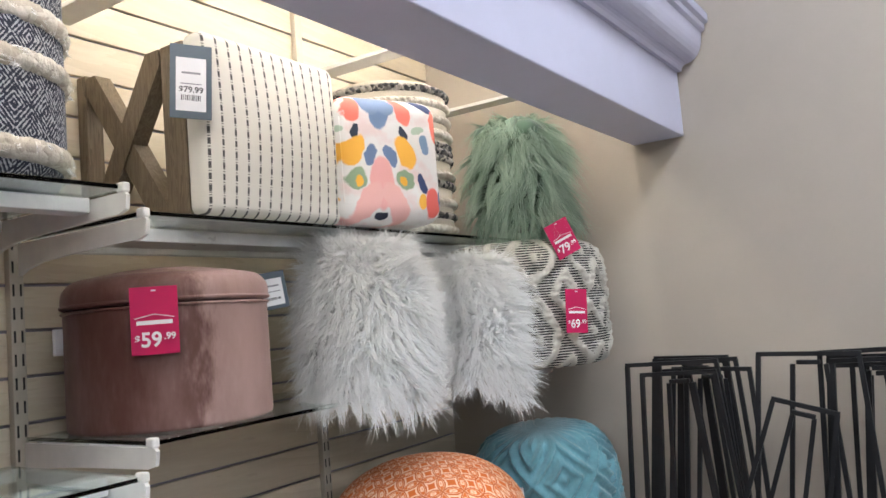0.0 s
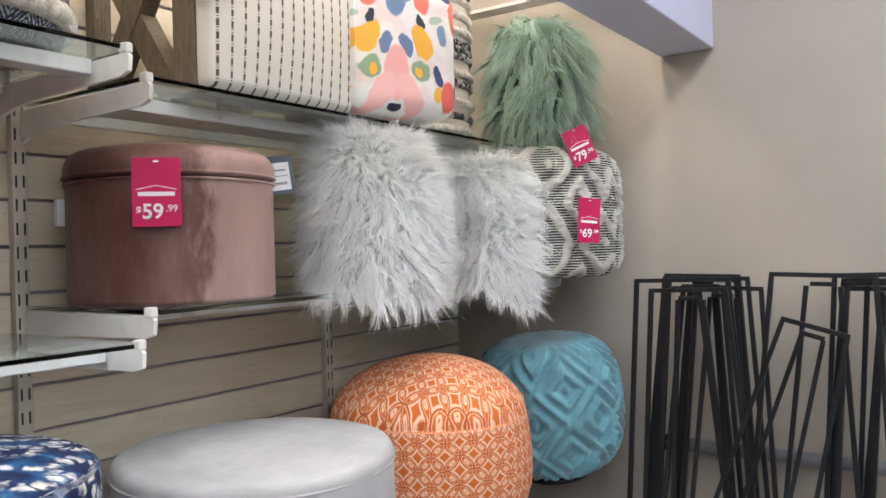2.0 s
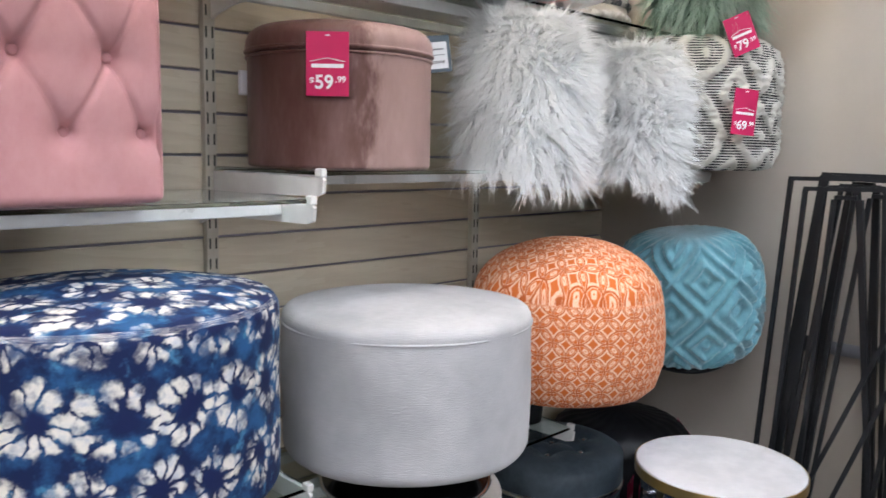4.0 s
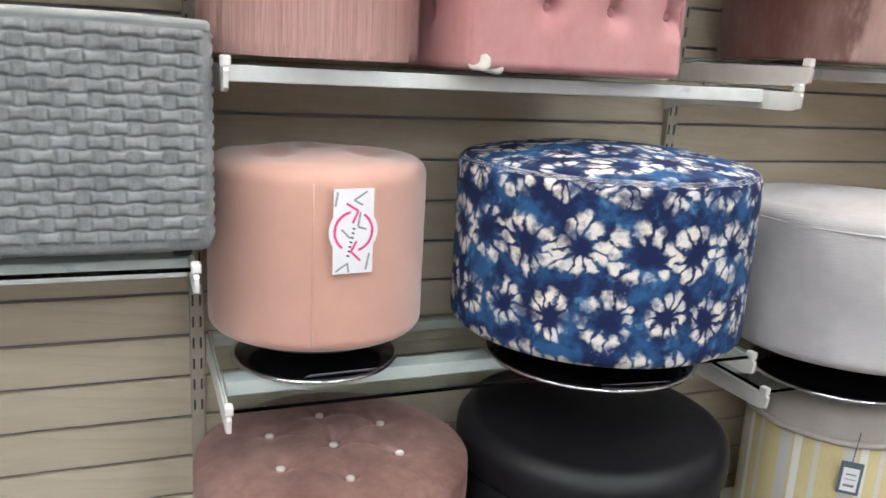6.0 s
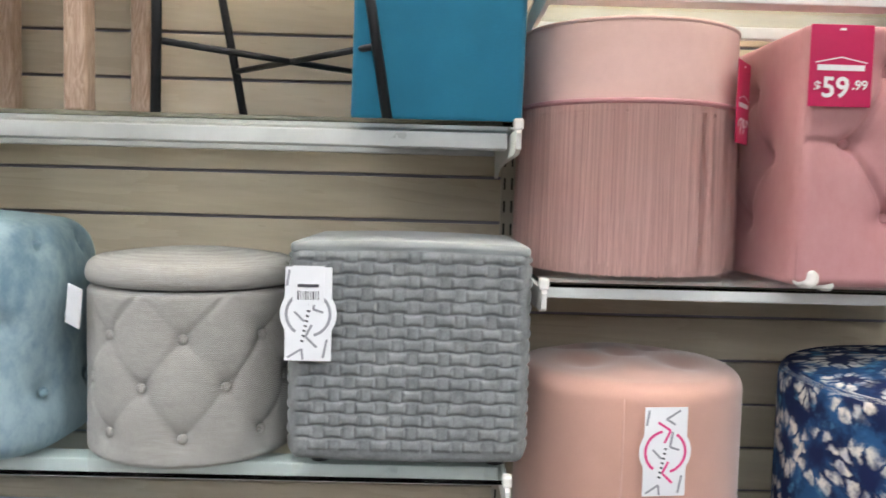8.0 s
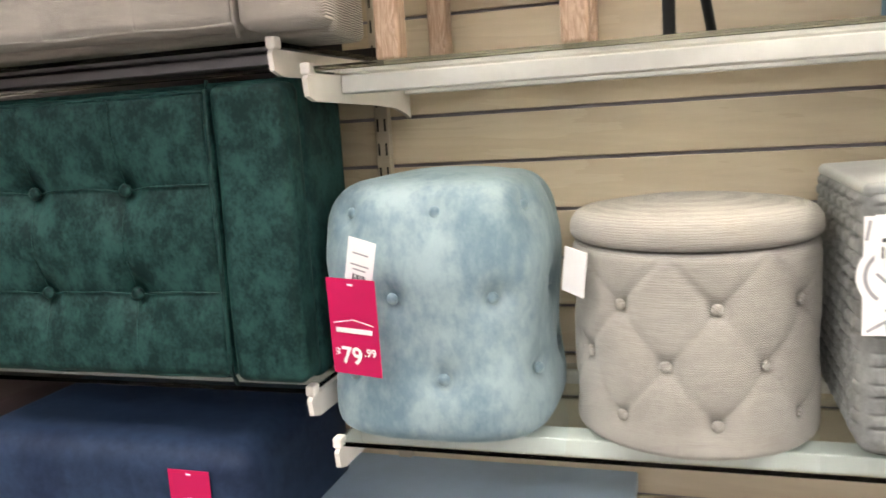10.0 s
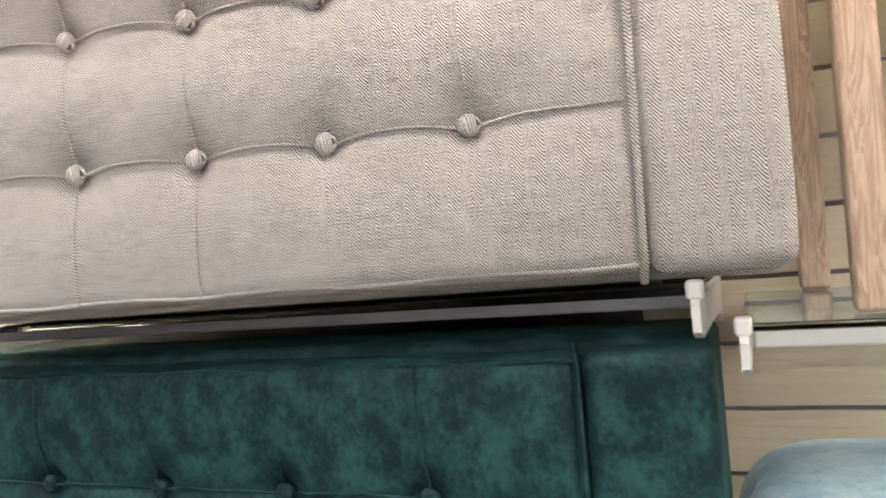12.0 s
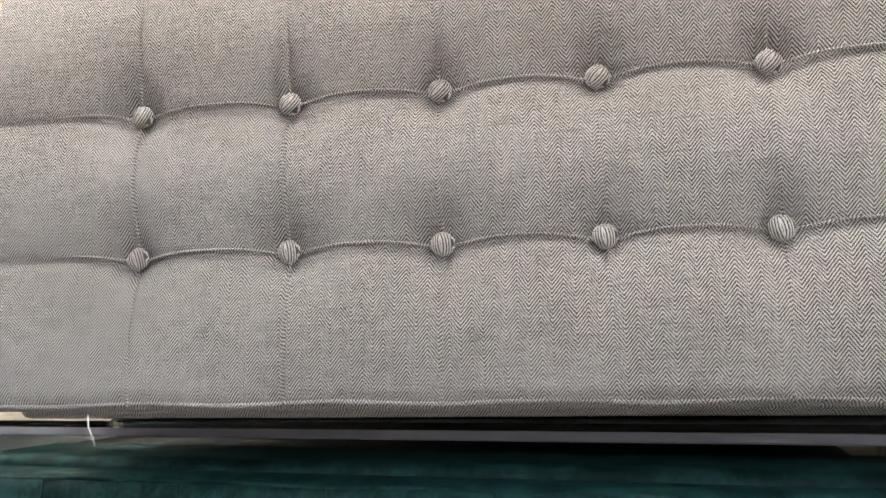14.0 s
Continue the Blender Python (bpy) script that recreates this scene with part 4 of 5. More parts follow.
def blue_ottoman():
    ob = thing("tufted_ottoman", "powder blue velvet tufted ottoman with rounded corners", "ottoman", (-0.98, -0.335, 1.024))
    r, h = 0.178, 0.4
    sq = lambda T: 1.0 / (np.abs(np.cos(T)) ** 3.4 + np.abs(np.sin(T)) ** 3.4) ** (1 / 3.4)
    bs = [(0.035 + (k + 0.5 * (j % 2)) * 0.15, z) for k in range(-4, 4) for j, z in enumerate((0.105, 0.228, 0.355))]
    lk = []

    def disp(T, Z, R):
        U = ((T + math.pi) % (2 * math.pi) - math.pi) * r
        side = np.clip((R - 0.1) / 0.06, 0, 1)
        return side * (tufts(U, Z, bs, lk, 0.016, 0.035, 0.0, 0.005) + 0.004 * np.sin(Z * 30))
    put("body", lathe("body", prof_round(r, 0, h, 0.03, 0.065, 0.012, 40), M["bluevel"], 144, disp, sq), ob)
    me = button(0.0095, M["bluevel"])
    for u, z in bs:
        th = u / r
        f = float(sq(np.array([th]))[0])
        rr = (r if z < 0.33 else r - 0.016) * f - 0.008
        put("button", me, ob, "", (rr * math.sin(th), -rr * math.cos(th), z), (90, 0, math.degrees(th)))
    price_tag(ob, "79", (-0.075, -0.235, 0.13), (4, 2, -10), 0.082, 0.145)
    card = put("paper_label", slab("paper_label", (0.046, 0.001, 0.075), M["tagwhite"], 0.0004), ob, "white paper label", (-0.069, -0.228, 0.256), (4, 14, -10))
    for i in range(8):
        put("barcode_bar", slab("barcode_bar", (0.0014 + 0.001 * (i % 3 == 0), 0.0004, 0.012), M["inkdark"], 0.0001), card, "", (-0.009 + 0.0028 * i, -0.0009, 0.01))
    for z, w in ((0.028, 0.022), (0.035, 0.03), (0.052, 0.026)):
        put("text_bar", slab("text_bar", (w, 0.0004, 0.0022), M["inkgrey"], 0.0001), card, "", (0, -0.0009, z))
    put("side_label", slab("side_label", (0.045, 0.003, 0.068), M["tagwhite"], 0.001), ob, "white folded side label", (0.222, -0.115, 0.225), (0, 9, -38))


def linen_drum():
    ob = thing("storage_ottoman", "beige linen tufted drum ottoman with lift-off lid", "ottoman", (-0.59, -0.325, 1.024))
    r, h = 0.182, 0.29
    step_u = 0.143
    bs = [(0.033 + (k + 0.5 * (j % 2)) * step_u, z) for k in range(-5, 5) for j, z in enumerate((0.05, 0.132, 0.214))]
    lk = [(a, b) for a in bs for b in bs if 0.05 < b[0] - a[0] < 0.09 and 0.05 < abs(a[1] - b[1]) < 0.1]
    lk += [(b, (b[0] + s * 0.068, 0.285)) for b in bs if b[1] > 0.2 for s in (-1, 1)]

    def disp(T, Z, R):
        U = ((T + math.pi) % (2 * math.pi) - math.pi) * r
        return np.clip((R - 0.1) / 0.05, 0, 1) * tufts(U, Z, bs, lk, 0.012, 0.03, 0.0045, 0.0035)
    put("body", lathe("body", prof_round(r, 0, h, 0.012, 0.012, 0, 44), M["drum"], 200, disp), ob)
    put("lid", lathe("lid", prof_round(r + 0.003, h + 0.003, h + 0.05, 0.014, 0.028, 0.014, 8), M["drum"], 72), ob, "padded round lid")
    me = button(0.009, M["drum"])
    for u, z in bs:
        if abs(u) < 0.5:
            th = u / r
            put("button", me, ob, "", ((r - 0.009) * math.sin(th), -(r - 0.009) * math.cos(th), z), (90, 0, math.degrees(th)))


def woven_cube():
    ob = thing("woven_cube", "grey plush cube pouf with basket-weave sides", "pouf", (-0.193, -0.317, 1.024))
    c = 0.0252

    def disp(P, N):
        side = np.clip(1 - np.abs(N[:, 2]) * 1.4, 0, 1)
        U = np.where(np.abs(N[:, 1]) > np.abs(N[:, 0]), P[:, 0], P[:, 1]) + 2.0
        W = P[:, 2] + 0.004
        j = np.floor(W / (c * 0.82))
        u = (U / (2 * c) + 0.5 * (j % 2)) % 1
        b = W / (c * 0.82) - j
        even = u < 0.62
        a = np.where(even, u / 0.62, (u - 0.62) / 0.38)
        waist = 1 - 0.22 * np.sin(math.pi * a)
        e1 = np.clip(1 - np.abs((2 * b - 1) / waist) ** 4, 0, 1) * (0.75 + 0.25 * np.abs(2 * a - 1)) * (1 - np.abs(2 * a - 1) ** 12)
        e2 = (1 - np.abs(2 * a - 1) ** 4) * 0.6
        front = np.abs(N[:, 1]) > np.abs(N[:, 0])
        edge = np.clip((0.343 - P[:, 2]) / 0.006, 0, 1) * np.clip((P[:, 2] - 0.012) / 0.01, 0, 1)
        edge = edge * np.where(front, np.clip((0.184 - np.abs(P[:, 0])) / 0.008, 0, 1), np.clip((0.174 - np.abs(P[:, 1])) / 0.008, 0, 1))
        return side * edge * 0.0062 * np.where(even, e1, e2) + 0.004 * (1 - side) * np.sin(np.clip((P[:, 0] + 0.19) / 0.38, 0, 1) * math.pi)
    put("body", rbox("body", (0.388, 0.37, 0.353), 0.018, M["woven"], (170, 70, 160), disp), ob, "", (0, 0, 0.022))
    for sx in (-0.15, 0.15):
        for sy in (-0.11, 0.14):
            put("foot", lathe("foot", [(0.002, 0), (0.016, 0), (0.019, 0.026), (0.002, 0.026)], M["blackmetal"], 16), ob, "short black foot", (sx, sy, 0))
    put("top_pad", rbox("top_pad", (0.388, 0.37, 0.018), 0.009, M["greytop"], (8, 8, 2), lambda P, N: 0.006 * np.clip(N[:, 2], 0, 1) * np.cos(P[:, 0] * 7)), ob, "smooth plush top", (0, 0, 0.3595))
    arrow_tag(ob, (-0.16, -0.204, 0.19), (0, 0, 0), True)


def teal_box():
    ob = thing("storage_cube", "teal canvas storage cube standing on glass shelf", "ottoman", (-0.158, -0.285, 1.603))
    put("body", rbox("body", (0.29, 0.29, 0.34), 0.012, M["teal"], (14, 14, 14), lambda P, N: 0.003 * np.sin(P[:, 0] * 9) * np.sin(P[:, 2] * 8)), ob)
    put("lid", rbox("lid", (0.296, 0.296, 0.05), 0.014, M["teal"], (10, 10, 4)), ob, "", (0, 0, 0.343))


def wire_stool():
    ob = thing("metal_leg_stool", "stool with thin black metal legs and cross braces", "stool", (-0.43, -0.29, 1.603))
    lo = [(-0.186, -0.17), (0.192, -0.17), (-0.118, 0.17), (0.16, 0.17)]
    hi = [(-0.19, -0.15), (0.125, -0.15), (-0.19, 0.14), (0.12, 0.14)]
    pts = []
    for (a, b), (c, d) in zip(lo, hi):
        put("leg", tube("leg", [(a, b, 0), (c, d, 0.4)], 0.0085, M["blackmetal"], 10), ob)
        k = 0.3
        pts.append((a + (c - a) * k, b + (d - b) * k, 0.4 * k))
    put("cross_brace", tube("cross_brace", [pts[0], pts[3]], 0.006, M["blackmetal"]), ob)
    put("cross_brace", tube("cross_brace", [pts[1], pts[2]], 0.006, M["blackmetal"]), ob)
    put("seat", lathe("seat", prof_round(0.16, 0.4, 0.45, 0.015, 0.02, 0.01, 6), M["leather"], 48), ob, "black padded seat", (-0.03, 0, 0))


def wood_stool():
    ob = thing("wood_leg_stool", "stool with square bleached pine legs", "stool", (-0.885, -0.29, 1.603))
    for x, y in ((-0.125, -0.17), (0.146, -0.17), (-0.155, 0.18), (0.12, 0.18)):
        put("leg", rbox("leg", (0.038, 0.038, 0.445), 0.006, M["pine"], (2, 2, 6), smooth=False), ob, "", (x, y, 0))
    put("seat", rbox("seat", (0.33, 0.4, 0.07), 0.03, M["cream"], (10, 10, 3)), ob, "cream padded seat", (0, 0, 0.44))


def fringe_ottoman():
    ob = thing("fringed_ottoman", "round blush velvet ottoman with long fringe skirt", "ottoman", (0.2, -0.258, 1.35))
    put("top_drum", lathe("top_drum", prof_round(0.198, 0.28, 0.438, 0.004, 0.014, 0.012, 6), M["pinktop"], 80), ob, "smooth blush velvet band and top")
    put("core", lathe("core", prof_round(0.188, 0.004, 0.28, 0.004, 0.004, 0, 4), M["pinktop"], 64), ob)
    put("piping", lathe("piping", [(0.197, 0.292), (0.203, 0.294), (0.2045, 0.297), (0.203, 0.3), (0.197, 0.302)], M["pinkcube"], 80), ob)
    put("upper_piping", lathe("upper_piping", [(0.19, 0.428), (0.1985, 0.429), (0.1995, 0.432), (0.1985, 0.435), (0.19, 0.436)], M["pinktop"], 80), ob)
    g = np.random.default_rng(5)
    n, segs = 3600, 6
    th = g.uniform(0, 2 * math.pi, n)
    V = np.zeros((n, segs + 1, 2, 3))
    T = np.zeros((n, segs + 1, 2))
    L = np.where(g.uniform(0, 1, n) < 0.06, g.uniform(0.286, 0.291, n), g.uniform(0.262, 0.288, n))
    rad = g.uniform(0.193, 0.2035, n)
    sway = g.normal(0, 0.018, n) + 0.01 * np.sin(th * 13)
    for k in range(segs + 1):
        t = k / segs
        a = th + sway * t * t
        r = rad + 0.004 * t + 0.002 * np.sin(th * 40)
        for s in (0, 1):
            aa = a + (s - 0.5) * 0.0055
            V[:, k, s] = np.stack([r * np.sin(aa), -r * np.cos(aa), 0.292 - L * t], 1)
            # threads nearer the core get the root tone, painting shade between threads
            T[:, k, s] = 0.1 + 0.5 * ((th * 977) % 1) + 0.4 * (rad - 0.193) / 0.0105
    i = np.arange(n * (segs + 1) * 2).reshape(n, segs + 1, 2)
    F = np.stack([i[:, :-1, 0], i[:, :-1, 1], i[:, 1:, 1], i[:, 1:, 0]], -1).reshape(-1, 4)
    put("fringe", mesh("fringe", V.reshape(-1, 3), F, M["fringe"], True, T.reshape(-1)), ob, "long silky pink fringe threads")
    price_tag(ob, "79", (0.172, -0.132, 0.235), (0, 0, 56), 0.085, 0.14)


def tufted_cube():
    ob = thing("tufted_cube", "rose pink velvet cube ottoman with diamond tufting", "ottoman", (0.645, -0.288, 1.35))
    w, h = 0.435, 0.42
    bs = [(x, 0.35) for x in (-0.075, 0.06, 0.19)] + [(x, 0.232) for x in (-0.138, 0.0, 0.138)] + [(x, 0.113) for x in (-0.065, 0.068, 0.19)]
    lk = grid_links(bs, lambda dx, dy: 0.04 < dx < 0.09 and 0.09 < dy < 0.14)
    lk += [(b, (b[0], 0.42)) for b in bs if b[1] > 0.3] + [((-0.138, 0.232), (-0.2175, 0.236))]

    def disp(P, N):
        f = np.clip(-N[:, 1], 0, 1) ** 3
        s = np.clip(np.abs(N[:, 0]), 0, 1) ** 3
        o = f * (tufts(P[:, 0], P[:, 2], bs, lk, 0.028, 0.034, 0.008, 0.0048) + 0.006)
        bs2 = [(y, z) for y, z in ((-0.08, 0.215), (0.08, 0.215), (0.0, 0.335), (0.0, 0.1))]
        o += s * (tufts(P[:, 1], P[:, 2], bs2, grid_links(bs2, lambda a, b: a > 0.05 and b > 0.05), 0.02, 0.04, 0.004, 0.006) + 0.004)
        return o + 0.0015 * np.sin(P[:, 0] * 40 + P[:, 2] * 23) * f
    put("body", rbox("body", (w, 0.42, h), 0.014, M["pinkcube"], (110, 50, 110), disp), ob)
    for sx in (-1, 1):
        put("piping", tube("piping", [(sx * (w / 2 - 0.006), -0.206, 0.01), (sx * (w / 2 - 0.005), -0.207, h * 0.5), (sx * (w / 2 - 0.006), -0.206, h - 0.008)], 0.0045, M["pinkcube"]), ob)
    me = button(0.009, M["pinkcube"])
    for x, z in bs:
        put("button", me, ob, "", (x, -0.184, z), (90, 0, 0))
    price_tag(ob, "59", (-0.168, -0.224, 0.288), (0, 0, 0), 0.1, 0.128)
    crumple = rbox("paper_scrap", (0.055, 0.03, 0.02), 0.006, M["paper"], (8, 6, 4), lambda P, N: 0.006 * np.sin(P[:, 0] * 190 + P[:, 1] * 240))
    put("paper_scrap", crumple, ob, "crumpled white paper foot cover", (-0.185, -0.2, 0.002), (0, 8, 12))


def swivel(label, loc, r, z0, z1, dome, mat, base_r, seam, disp=None, n=96, dips=(), rt=0.026):
    ob = thing("swivel_ottoman", label, "ottoman", loc, group="swivel ottomans")
    prof = prof_round(r, z0, z1, 0.022, rt, dome, 30)
    if dips:
        prof = prof[:-6] + [((r - rt) * k, z1 + dome * (1 - k * k)) for k in np.linspace(0.94, 0.004, 18)]
    seat = lathe("seat", prof, mat, n, disp)
    for v in seat.vertices:
        if v.co.z > z1 - 0.03:
            v.co.z -= sum(d * math.exp(-((v.co.x - a) ** 2 + (v.co.y - b) ** 2) / (0.045 * 0.045)) for a, b, d in dips)
    put("seat", seat, ob)
    if seam:
        put("seam", lathe("seam", [(r - 0.003, z1 - 0.036), (r + 0.0015, z1 - 0.035), (r + 0.002, z1 - 0.033), (r + 0.0015, z1 - 0.031), (r - 0.003, z1 - 0.03)], mat, n), ob)
    put("base_plate", lathe("base_plate", [(0.002, 0.001), (base_r - 0.004, 0.001), (base_r, 0.005), (base_r - 0.003, 0.009), (base_r * 0.8, 0.014), (base_r * 0.35, 0.028), (0.05, z0 + 0.002), (0.002, z0 + 0.002)], M["gloss"], 72), ob, "glossy black round base")
    put("base_rim", lathe("base_rim", [(base_r - 0.003, 0.001), (base_r + 0.003, 0.001), (base_r + 0.004, 0.004), (base_r + 0.002, 0.008), (base_r - 0.003, 0.009)], M["chrome"], 72), ob, "chrome base rim")
    put("under_pan", lathe("under_pan", [(0.002, z0 - 0.02), (r * 0.72, z0 - 0.02), (r * 0.86, z0 + 0.002), (0.002, z0 + 0.004)], M["leather"], 48), ob)
    return ob


def poufs():
    ob = swivel("peach velour swivel ottoman on glossy black base", (0.22, -0.266, 0.764), 0.211, 0.075, 0.412, 0.018, M["peach"], 0.165, False, None, 96, [(-0.075, 0.11, 0.016), (0.075, 0.1, 0.014), (-0.085, -0.05, 0.016), (0.085, -0.05, 0.016), (0, 0.03, 0.02)], 0.034)
    put("stitched_seam", tube("stitched_seam", [(-0.052, -0.2047, z) for z in np.linspace(0.09, 0.385, 8)], 0.0014, M["peach"], 6), ob)
    put("base_sticker", slab("base_sticker", (0.13, 0.001, 0.05), M["clear"], 0.0002), ob, "grey clear film sticker", (0.01, -0.152, 0.012), (62, 0, 2))
    arrow_tag(ob, (0.016, -0.217, 0.228), (0, 0, 7))
    swivel("blue and white shibori print swivel ottoman", (0.793, -0.388, 0.764), 0.305, 0.075, 0.424, 0.03, M["shib"], 0.225, False, None, 120, [(a, b, 0.008) for a in (-0.1, 0.1) for b in (-0.1, 0.1)], 0.028)
    put("base_sticker", slab("base_sticker", (0.12, 0.001, 0.045), M["clear"], 0.0002), bpy.data.objects["swivel_ottoman.001"], "grey clear film sticker", (-0.03, -0.205, 0.012), (66, 0, -6))
    swivel("pale grey linen swivel ottoman on black base", (1.475, -0.435, 0.67), 0.288, 0.095, 0.425, 0.018, M["greylinen"], 0.2, True, lambda T, Z, R: 0.002 * np.sin(T * 5 + Z * 20) * np.clip(R - 0.2, 0, 0.05) * 20)

    ob = thing("round_pouf", "orange woven pouf with pale lattice pattern", "pouf", (2.055, -0.47, 0.778))
    prof = [(0.003, 0.0), (0.15, 0.0), (0.215, 0.012), (0.243, 0.04), (0.256, 0.085)] + [(0.262 + 0.006 * math.sin(k * math.pi), 0.1 + 0.18 * k) for k in np.linspace(0, 1, 10)]
    prof += [(0.262, 0.284), (0.259, 0.286)] + [(0.259 * math.cos(t) + 0.001, 0.286 + 0.15 * math.sin(t) ** 1.1) for t in np.linspace(0.06, math.pi / 2 - 0.01, 16)]
    put("body", lathe("body", prof, M["orange"], 96, lambda T, Z, R: 0.006 * np.sin(T * 3 + Z * 9) * np.clip(R / 0.2, 0, 1) ), ob)
    put("side_label", slab("side_label", (0.03, 0.002, 0.05), M["tagwhite"], 0.0005), ob, "white sewn label", (0.198, -0.172, 0.262), (0, 10, 50))
    # dark prop added to fill the empty gap between pouf and shelf
    put("added_prop", lathe("added_prop", [(0.002, -0.108), (0.07, -0.108), (0.08, 0.0), (0.002, 0.006)], M["leather"], 48), ob, "", (-0.05, 0.13, 0))

    ob = thing("round_pouf", "aqua chenille pouf with raised diamond pattern", "pouf", (2.62, -0.55, 0.79))
    ob.rotation_euler = (0, radians(-8), 0)

    def aqua(T, Z, R):
        u, v = T * 0.22 / 0.2, Z / 0.2 + 0.45
        d = np.abs(u % 1 - 0.5) + np.abs(v % 1 - 0.5)
        s = 0.5 + 0.5 * np.cos(d * math.pi * 8)
        return np.clip(R / 0.15, 0, 1) * (0.019 * s ** 1.5 + 0.003 * np.sin(T * 90) * np.sin(Z * 170))
    prof = [(0.214 * abs(math.cos(t)) ** 0.5 + 0.003, 0.21 + 0.21 * np.sign(math.sin(t)) * abs(math.sin(t)) ** 0.8) for t in np.linspace(-math.pi / 2, math.pi / 2, 110)]
    put("body", lathe("body", prof, M["aqua"], 260, aqua), ob)
    put("added_prop", lathe("added_prop", [(0.002, -0.013), (0.12, -0.013), (0.13, 0.003), (0.002, 0.004)], M["leather"], 48), ob)


def mauve_drum():
    ob = thing("storage_ottoman", "round mauve velvet storage ottoman with lid", "ottoman", (1.41, -0.265, 1.402))
    r = 0.211
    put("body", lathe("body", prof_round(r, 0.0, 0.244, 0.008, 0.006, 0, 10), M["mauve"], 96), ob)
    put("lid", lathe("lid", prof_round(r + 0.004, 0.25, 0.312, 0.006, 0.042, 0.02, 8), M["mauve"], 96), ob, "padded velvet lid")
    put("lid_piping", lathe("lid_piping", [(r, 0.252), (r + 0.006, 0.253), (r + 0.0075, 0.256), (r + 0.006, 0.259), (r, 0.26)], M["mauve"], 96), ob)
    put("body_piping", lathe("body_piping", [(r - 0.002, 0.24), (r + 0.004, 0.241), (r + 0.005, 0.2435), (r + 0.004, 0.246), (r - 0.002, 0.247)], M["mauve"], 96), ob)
    price_tag(ob, "59", (-0.156, -0.16, 0.15), (0, 0, -44), 0.088, 0.13)
    put("side_label", slab("side_label", (0.02, 0.012, 0.055), M["tagwhite"], 0.002), ob, "white folded label", (-0.19, 0.11, 0.16))
    slate_tag(ob, (0.175, -0.15, 0.225), (0, -8, -20), "", 0.07, 0.085)


def fur_pouf(label, loc, r, h, mat, skin, length, seed, n, sides=False, fall=0.75, wid=0.0016, hang=0.0, sag=0.0, flow=None, lock=13):
    ob = thing("fur_pouf", label, "pouf", loc)
    g = np.random.default_rng(seed)
    if sides:
        put("body", rbox("body", (2 * r, 2 * r, h), 0.05, skin, (6, 6, 6)), ob)
    else:
        put("body", lathe("body", prof_round(r * 0.97, 0, h, 0.05, 0.12, 0.005, 8), skin, 48), ob)
    m = int(n * 0.78)
    th = g.uniform(-2.4, 2.4, m)
    z = h * (g.uniform(0, 1, m) * (1 + sag * np.cos(th / 1.6) ** 4) - sag * np.cos(th / 1.6) ** 4)
    f = 1.0 / (np.abs(np.cos(th)) ** 6 + np.abs(np.sin(th)) ** 6) ** (1 / 6) if sides else np.ones(m)
    q = 1 - 0.3 * np.clip((z / h - 0.6) / 0.4, 0, 1) ** 2 - 0.12 * np.clip((0.3 - z / h) / 0.5, 0, 1)
    P = np.stack([r * f * q * np.sin(th), -r * f * q * np.cos(th), z], 1)
    N = np.stack([np.sin(th), -np.cos(th), 0.25 + 0 * th], 1)
    k = n - m
    a, rr = g.uniform(0, 2 * math.pi, k), r * np.sqrt(g.uniform(0, 1, k))
    P = np.concatenate([P, np.stack([rr * 0.75 * np.sin(a), -rr * 0.75 * np.cos(a), h + 0 * a], 1)])
    N = np.concatenate([N, np.stack([0.8 * rr / r * np.sin(a), -0.8 * rr / r * np.cos(a), 0.9 + 0 * a], 1)])
    N /= np.linalg.norm(N, axis=1, keepdims=True)
    put("pelt", fur("pelt", P, N, length * (1 + hang * np.clip(1 - P[:, 2:] / h * 1.6, 0, 1)), wid, mat, fall, 0.85, 5, seed, lock, flow), ob, "long shaggy faux fur")
    return ob


